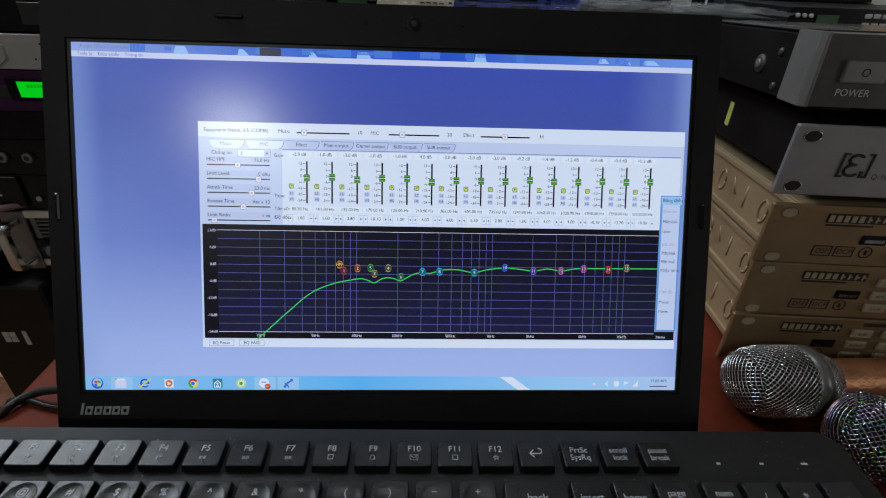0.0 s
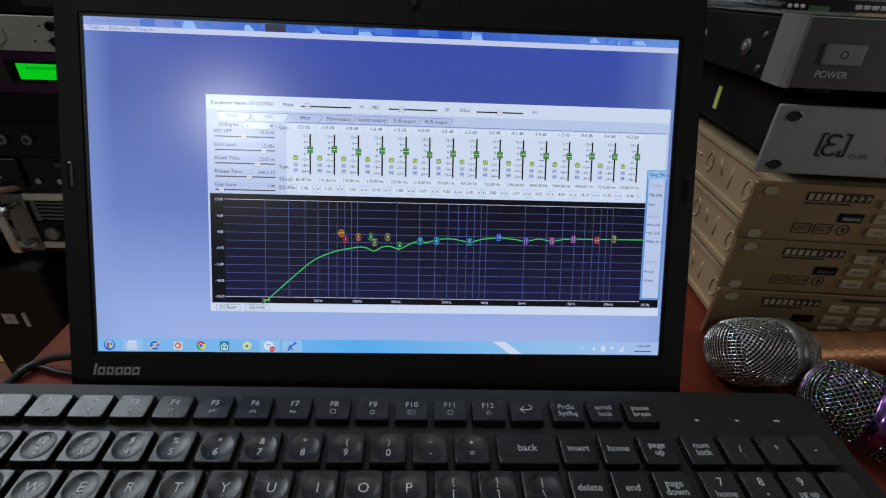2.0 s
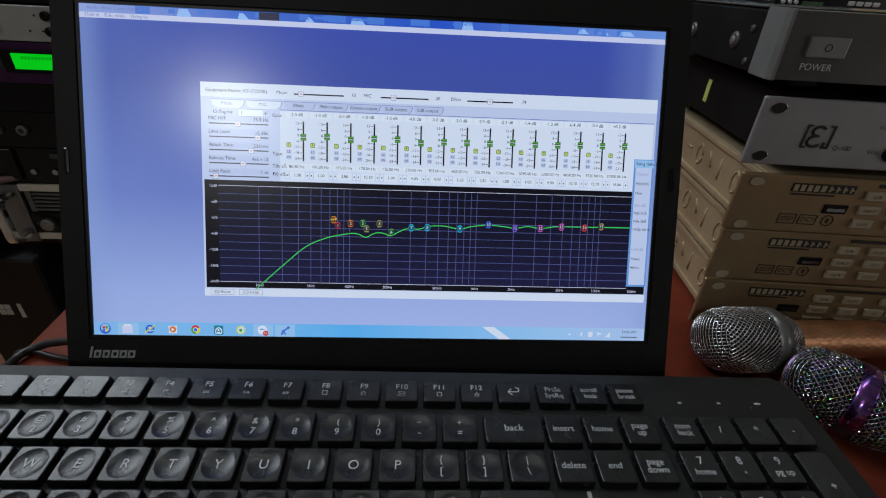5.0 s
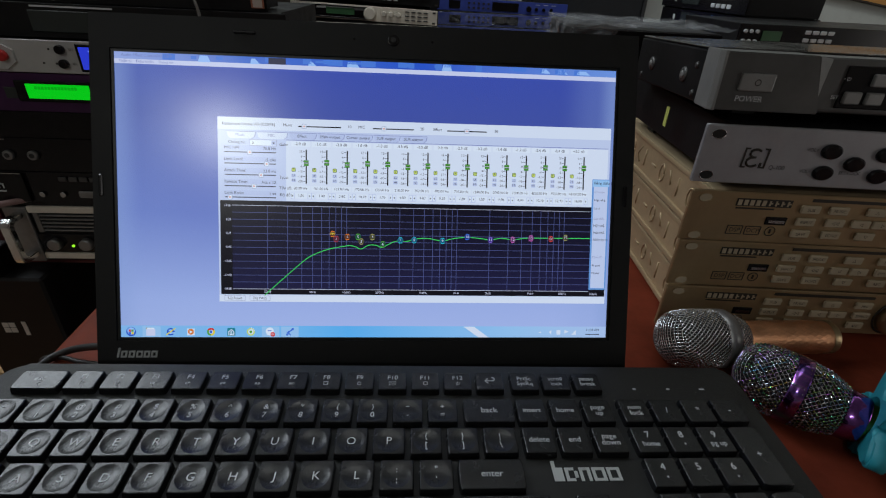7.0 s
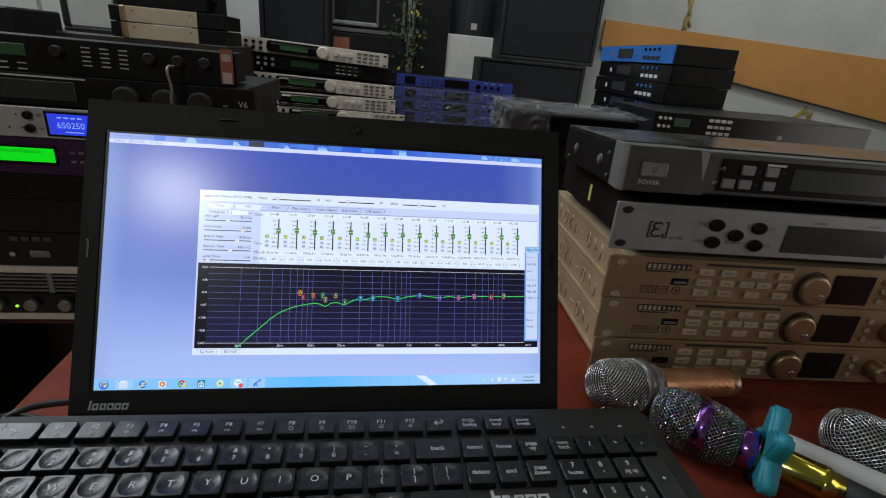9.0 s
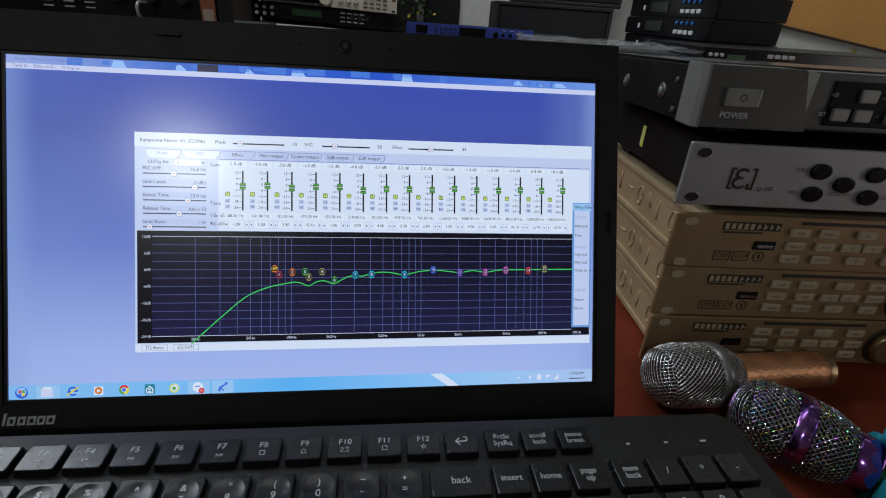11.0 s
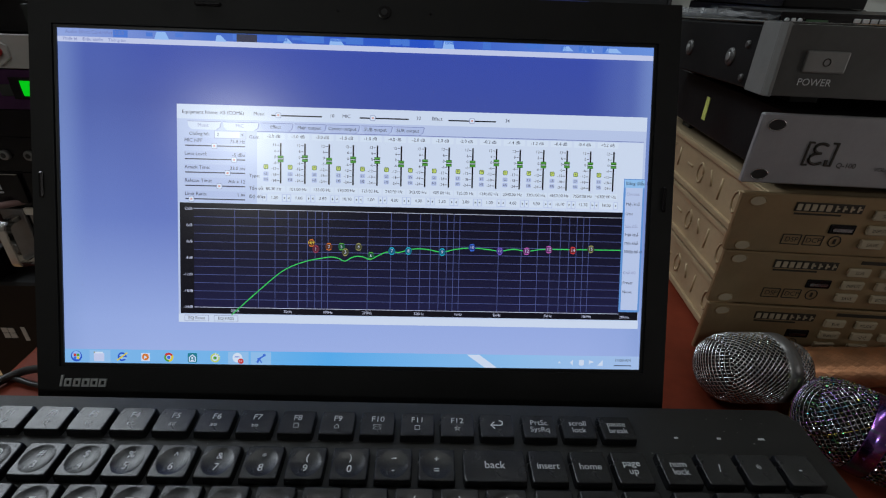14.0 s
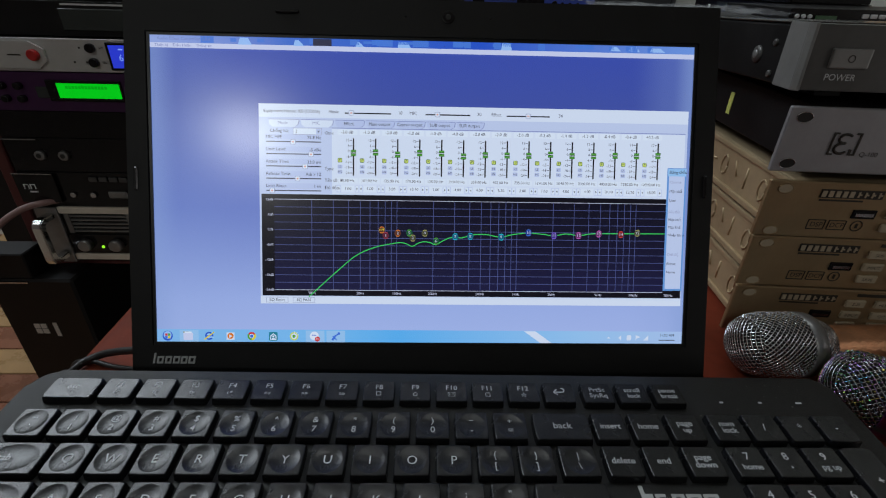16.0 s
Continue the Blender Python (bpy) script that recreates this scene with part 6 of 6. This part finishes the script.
# speakers
def speaker(name, x0, x1, y, z0, z1, depth, label, mat="mesh"):
    s = thing(name, pose((x0 + x1) / 2, y, z0), label, "speaker")
    w, h = x1 - x0, z1 - z0
    part("cabinet", bx(0, depth / 2, h / 2, w, depth, h, 0.006, seg=2), "cab", s)
    part("grille", bx(0, -0.004, h / 2, w - 0.03, 0.012, h - 0.03, 0.004), mat, s)
    for fx, fz, fw, fh in ((0, 0.007, w, 0.014), (0, h - 0.007, w, 0.014), (-w / 2 + 0.007, h / 2, 0.014, h - 0.028), (w / 2 - 0.007, h / 2, 0.014, h - 0.028)):
        part("front_rim", bx(fx, -0.007, fz, fw, 0.012, fh, 0.003), "cabrim", s)
    return s


speaker("loudspeaker", 0.455, 0.915, 1.96, -0.005, 0.293, 0.25, "black loudspeaker cabinet with a mesh grille on the bench")
speaker("loudspeaker", 0.530, 0.945, 1.97, 0.2935, 0.82, 0.24, "tall black loudspeaker with a mesh grille standing on another")
sp = speaker("loudspeaker", -0.36, -0.13, 1.78, -0.005, 0.62, 0.25, "tall black loudspeaker behind the effect units")
wbox = thing("carton", pose(0.425, 2.07, -0.005), "plain white carton standing between the speakers", "carton")
part("box_body", bx(0.012, 0.06, 0.188, 0.275, 0.12, 0.376, 0.003), "boxwhite", wbox)
# column speaker with a round front
col = thing("column_speaker", pose(0.455, 2.205, -0.005), "black round-fronted speaker with a small badge", "speaker")
b = bmesh.new()
n = 14
ring = [(0.10 * math.cos(math.pi * i / n + math.pi), 0.06 * math.sin(math.pi * i / n + math.pi)) for i in range(n + 1)]
lo = [b.verts.new((x, y, 0)) for x, y in ring]
hi = [b.verts.new((x, y, 0.62)) for x, y in ring]
b.faces.new(lo)
b.faces.new(hi)
for i in range(n + 1):
    f = b.faces.new((lo[i], lo[(i + 1) % (n + 1)], hi[(i + 1) % (n + 1)], hi[i]))
    f.smooth = i < n
part("cabinet", b, "mesh", col)
part("badge", bx(0.0, -0.062, 0.415, 0.026, 0.004, 0.026), "paper", col)
# array speaker with two bright horns
arr = thing("array_speaker", pose(-0.235, 1.95, 0.335, 0, 0, 0), "black array speaker with pale waveguide frames, on a dark plinth", "speaker")
part("cabinet", bx(0.19, 0.09, 0.16, 0.40, 0.16, 0.32, 0.004), "cab", arr)
for fx, fz, fw, fh in ((0.19, 0.008, 0.40, 0.014), (0.19, 0.31, 0.40, 0.014), (0.006, 0.16, 0.012, 0.30), (0.374, 0.16, 0.012, 0.30)):
    part("frame", bx(fx, 0.005, fz, fw, 0.02, fh, 0.002), "gunedge", arr)
for sx in (0.105, 0.275):
    part("waveguide", bx(sx, 0.004, 0.16, 0.012, 0.014, 0.27, 0.003, m=Matrix.Identity(4)), "gunedge", arr)
part("waveguide_lip", bx(0.19, 0.004, 0.032, 0.17, 0.014, 0.016, 0.004), "silverpanel", arr)
pl = thing("carton", pose(-0.045, 2.03, -0.005), "dark carton with a faded red label", "carton")
part("box_body", bx(0, 0.0, 0.17, 0.40, 0.20, 0.335, 0.003), "cab", pl)
part("label", bx(-0.05, -0.102, 0.29, 0.06, 0.002, 0.06), "orangelabel", pl, "faded red label")
dk = thing("carton", pose(0.265, 2.06, -0.005), "tall dark carton with a faded label", "carton")
part("box_body", bx(0, 0.05, 0.32, 0.13, 0.14, 0.64, 0.003), "cab", dk)
part("label", bx(-0.005, -0.022, 0.55, 0.05, 0.002, 0.09), "orangelabel", dk)
# yellow-flowered artificial vine between the cartons
vine = thing("artificial_plant", pose(0.13, 1.93, 0.20), "artificial vine with dark leaves and yellow flowers", "plant")
rng = random.Random(21)
bml, bmy = bmesh.new(), bmesh.new()
for k in range(240):
    c = Vector((rng.gauss(0.03, 0.035), rng.uniform(-0.02, 0.03), rng.uniform(0.02, 0.42)))
    d = Vector((rng.gauss(0, 1), rng.gauss(0, 0.5), rng.gauss(0, 1))).normalized()
    s = d.cross(Vector((0, 1, 0.2))).normalized()
    l, w = rng.uniform(0.012, 0.024), rng.uniform(0.004, 0.008)
    b = bmy if k % 11 == 0 else bml
    vs = [b.verts.new(c), b.verts.new(c + d * l * 0.5 + s * w + Vector((0, -0.003, 0))), b.verts.new(c + d * l), b.verts.new(c + d * l * 0.5 - s * w)]
    b.faces.new(vs)
bms = bmesh.new()
tube(bms, [(0.03 + 0.01 * math.sin(i), 0.005, -0.205 + 0.06 * i) for i in range(11)], 0.003, 6)
part("stem", bms, "leaf", vine)
part("leaves", bml, "leaf", vine)
part("flowers", bmy, "yleaf", vine)
# left: white perforated speaker and cream-backed units
ws = speaker("loudspeaker", -0.792, -0.648, 1.44, 0.2555, 0.78, 0.2, "white-fronted loudspeaker with a perforated grille", "whitemesh")
sup = thing("cabinet", pose(-0.68, 1.45, -0.72), "dark cupboard behind the rack, under the stock", "cupboard")
part("case", bx(0, 0.06, 0.49, 0.66, 0.40, 0.975, 0.003), "bench", sup)
part("door", bx(-0.17, -0.145, 0.46, 0.33, 0.012, 0.86, 0.002), "bench", sup)
part("door", bx(0.17, -0.145, 0.46, 0.33, 0.012, 0.86, 0.002), "bench", sup)
b = thing("packed_unit", pose(-0.60, 1.30, 0.2555), "boxed units with cream end plates and brass corners, stacked", "audio unit", "cream-plated units")
part("body", bx(0.11, 0.10, 0.0185, 0.27, 0.17, 0.036, 0.002), "chassis", b)
part("end_plate", bx(0.098, 0.012, 0.0185, 0.165, 0.005, 0.0355, 0.001), "offwhite", b)
part("corner", bx(0.010, 0.008, 0.0185, 0.012, 0.010, 0.036, 0.002), "goldknob", b)
for sx in (0.032, 0.165):
    part("screw", knob_bm(sx, 0.026, 0.002, 0.001, 0.0095, 10), "darkprint", b)
copy_thing(b, pose(-0.60, 1.30, 0.2935))
dkb = thing("packed_unit", pose(-0.60, 1.31, 0.3315), "dark boxed unit with a small white label", "audio unit")
part("body", bx(0.10, 0.09, 0.03, 0.21, 0.17, 0.06, 0.002), "chassis", dkb)
part("label", bx(0.045, 0.003, 0.028, 0.014, 0.002, 0.009), "paper", dkb)
tall = thing("equipment_case", pose(-0.440, 1.34, 0.2555), "dark ribbed case standing by the cream units", "case")
part("body", bx(0.03, 0.05, 0.18, 0.070, 0.08, 0.36, 0.003), "cab", tall)
for i in range(9):
    part("rib", bx(0.03, 0.006, 0.03 + 0.037 * i, 0.066, 0.010, 0.012, 0.003), "gloss", tall)
ant = cable("antenna", [(-0.800, 1.36, 0.2545), (-0.806, 1.36, 0.36), (-0.815, 1.36, 0.47)], 0.005, "white", "short white antenna rod")
dk2 = thing("equipment_case", pose(-1.10, 1.15, -0.72), "tall dark case behind the rack", "case")
part("body", bx(0.14, 0.10, 0.51, 0.42, 0.19, 1.02, 0.004), "cab", dk2)
# right: stack turned side-on, long black unit, wrapped unit


def side_unit(m, mat, lcd, label, depth=0.158):
    u = thing("audio_unit", m, label, "audio unit", "units stacked side-on")
    part("front_panel", bx(0.2415, 0.002, 0.022, 0.483, 0.004, 0.0425, 0.0008), mat, u)
    part("chassis", bx(0.2415, 0.004 + depth / 2, 0.0224, 0.48, depth, 0.0448, 0.001), "chassis", u)
    part("display", bx(0.20, -0.001, 0.024, 0.10, 0.003, 0.024), lcd, u)
    for i in range(4):
        part("button", bx(0.330 + 0.026 * i, -0.001, 0.014, 0.018, 0.003, 0.009, 0.001), "darkprint" if mat == "brightblue" else "legend", u)
        part("knob", knob_bm(0.330 + 0.026 * i, 0.034, 0.004, 0.004, 0, 12), "brightblue" if mat != "brightblue" else "gloss", u)
    part("badge", bx(0.10, -0.0005, 0.022, 0.012, 0.001, 0.012), "orangelabel" if mat == "brightblue" else "legend", u)
    return u


SB = Matrix.Rotation(radians(-94.6), 4, "Z")
for i, (mat, lcd) in enumerate((("brightblue", "lcd"), ("gloss", "lcd"), ("gloss", "lcd"), ("gloss", "lcdblue"), ("gloss", "lcd"), ("gloss", "lcd"), ("gloss", "lcd"))):
    side_unit(Matrix.Translation((0.775 + 0.006 * (i % 2), 1.53, 0.3135 - 0.0455 * i)) @ SB, mat, "lcd", "bright blue faced audio unit on top of a stack" if i == 0 else "black audio unit with pale buttons in a stack")
crate = thing("crate", pose(0.845, 1.30, -0.72), "dark wooden crate under the side-on stack", "crate")
part("crate_body", bx(0, 0, 0.3795, 0.24, 0.56, 0.759, 0.004), "bench", crate)
lg = thing("audio_unit", pose(0.565, 0.785, 0.1785, 0, 0, -3), "long black audio unit with a green display and white buttons", "audio unit")
part("front_panel", bx(0.235, 0.002, 0.0215, 0.465, 0.004, 0.043, 0.0008), "gloss", lg)
part("chassis", bx(0.235, 0.12, 0.0215, 0.44, 0.23, 0.042, 0.001), "chassis", lg)
part("display", bx(0.058, -0.001, 0.026, 0.032, 0.003, 0.015), "lcddkgreen", lg)
for i in range(12):
    part("button", bx(0.118 + 0.013 * (i % 4), -0.001, 0.034 - 0.012 * (i // 4), 0.010, 0.003, 0.006, 0.0008), "legend", lg)
for i in range(6):
    part("knob", knob_bm(0.012 + 0.010 * (i % 3), 0.032 - 0.015 * (i // 3), 0.003, 0.004, 0, 12), "legend", lg)
part("badge", bx(0.272, -0.0005, 0.012, 0.010, 0.001, 0.008), "paper", lg)
for i in range(4):
    bs = thing("boxed_unit", pose(0.57, 0.79, 0.0445 * i + 0.0002), "plain black boxed unit in the pile under the long unit", "audio unit", "boxed units in the pile")
    part("box_body", bx(0.245, 0.12, 0.0222, 0.46, 0.22, 0.0442, 0.001), "chassis", bs)
wr = thing("audio_unit", pose(0.240, 0.640, 0.1728, 0, 0, -6), "black audio unit still in clear plastic wrap", "audio unit")
part("chassis", bx(0.10, 0.10, 0.021, 0.20, 0.20, 0.042, 0.002), "chassis", wr)
part("front_panel", bx(0.10, -0.002, 0.021, 0.20, 0.004, 0.040, 0.001), "gloss", wr)
part("badge", bx(0.112, -0.0045, 0.022, 0.010, 0.001, 0.007), "paper", wr)
bm = bmesh.new()
rng = random.Random(4)
crumpled(bm, Vector((-0.012, -0.012, 0.0440)), Vector((0.226, 0, 0)), Vector((0, 0.21, 0)), 22, 16, 0.008, rng)
crumpled(bm, Vector((-0.012, -0.008, 0.0005)), Vector((0.07, 0, 0)), Vector((0, 0, 0.048)), 8, 6, 0.008, rng)
crumpled(bm, Vector((-0.004, 0.19, 0.0005)), Vector((0, -0.20, 0)), Vector((0, 0, 0.048)), 18, 6, 0.010, rng)
tagged(part("plastic_wrap", bm, "wrapfilm", wr, "crinkled clear plastic wrap"), kind="stuff")
for i in range(4):
    bs = thing("boxed_unit", pose(0.243, 0.66, 0.0431 * i + 0.0002, 0, 0, -6), "plain black boxed unit in the pile under the wrapped unit", "audio unit", "boxed units under the wrapped one")
    part("box_body", bx(0.10, 0.09, 0.02145, 0.20, 0.18, 0.0429, 0.001), "chassis", bs)
    part("front_panel", bx(0.10, -0.002, 0.0205, 0.205, 0.004, 0.038, 0.001), "gloss", bs)
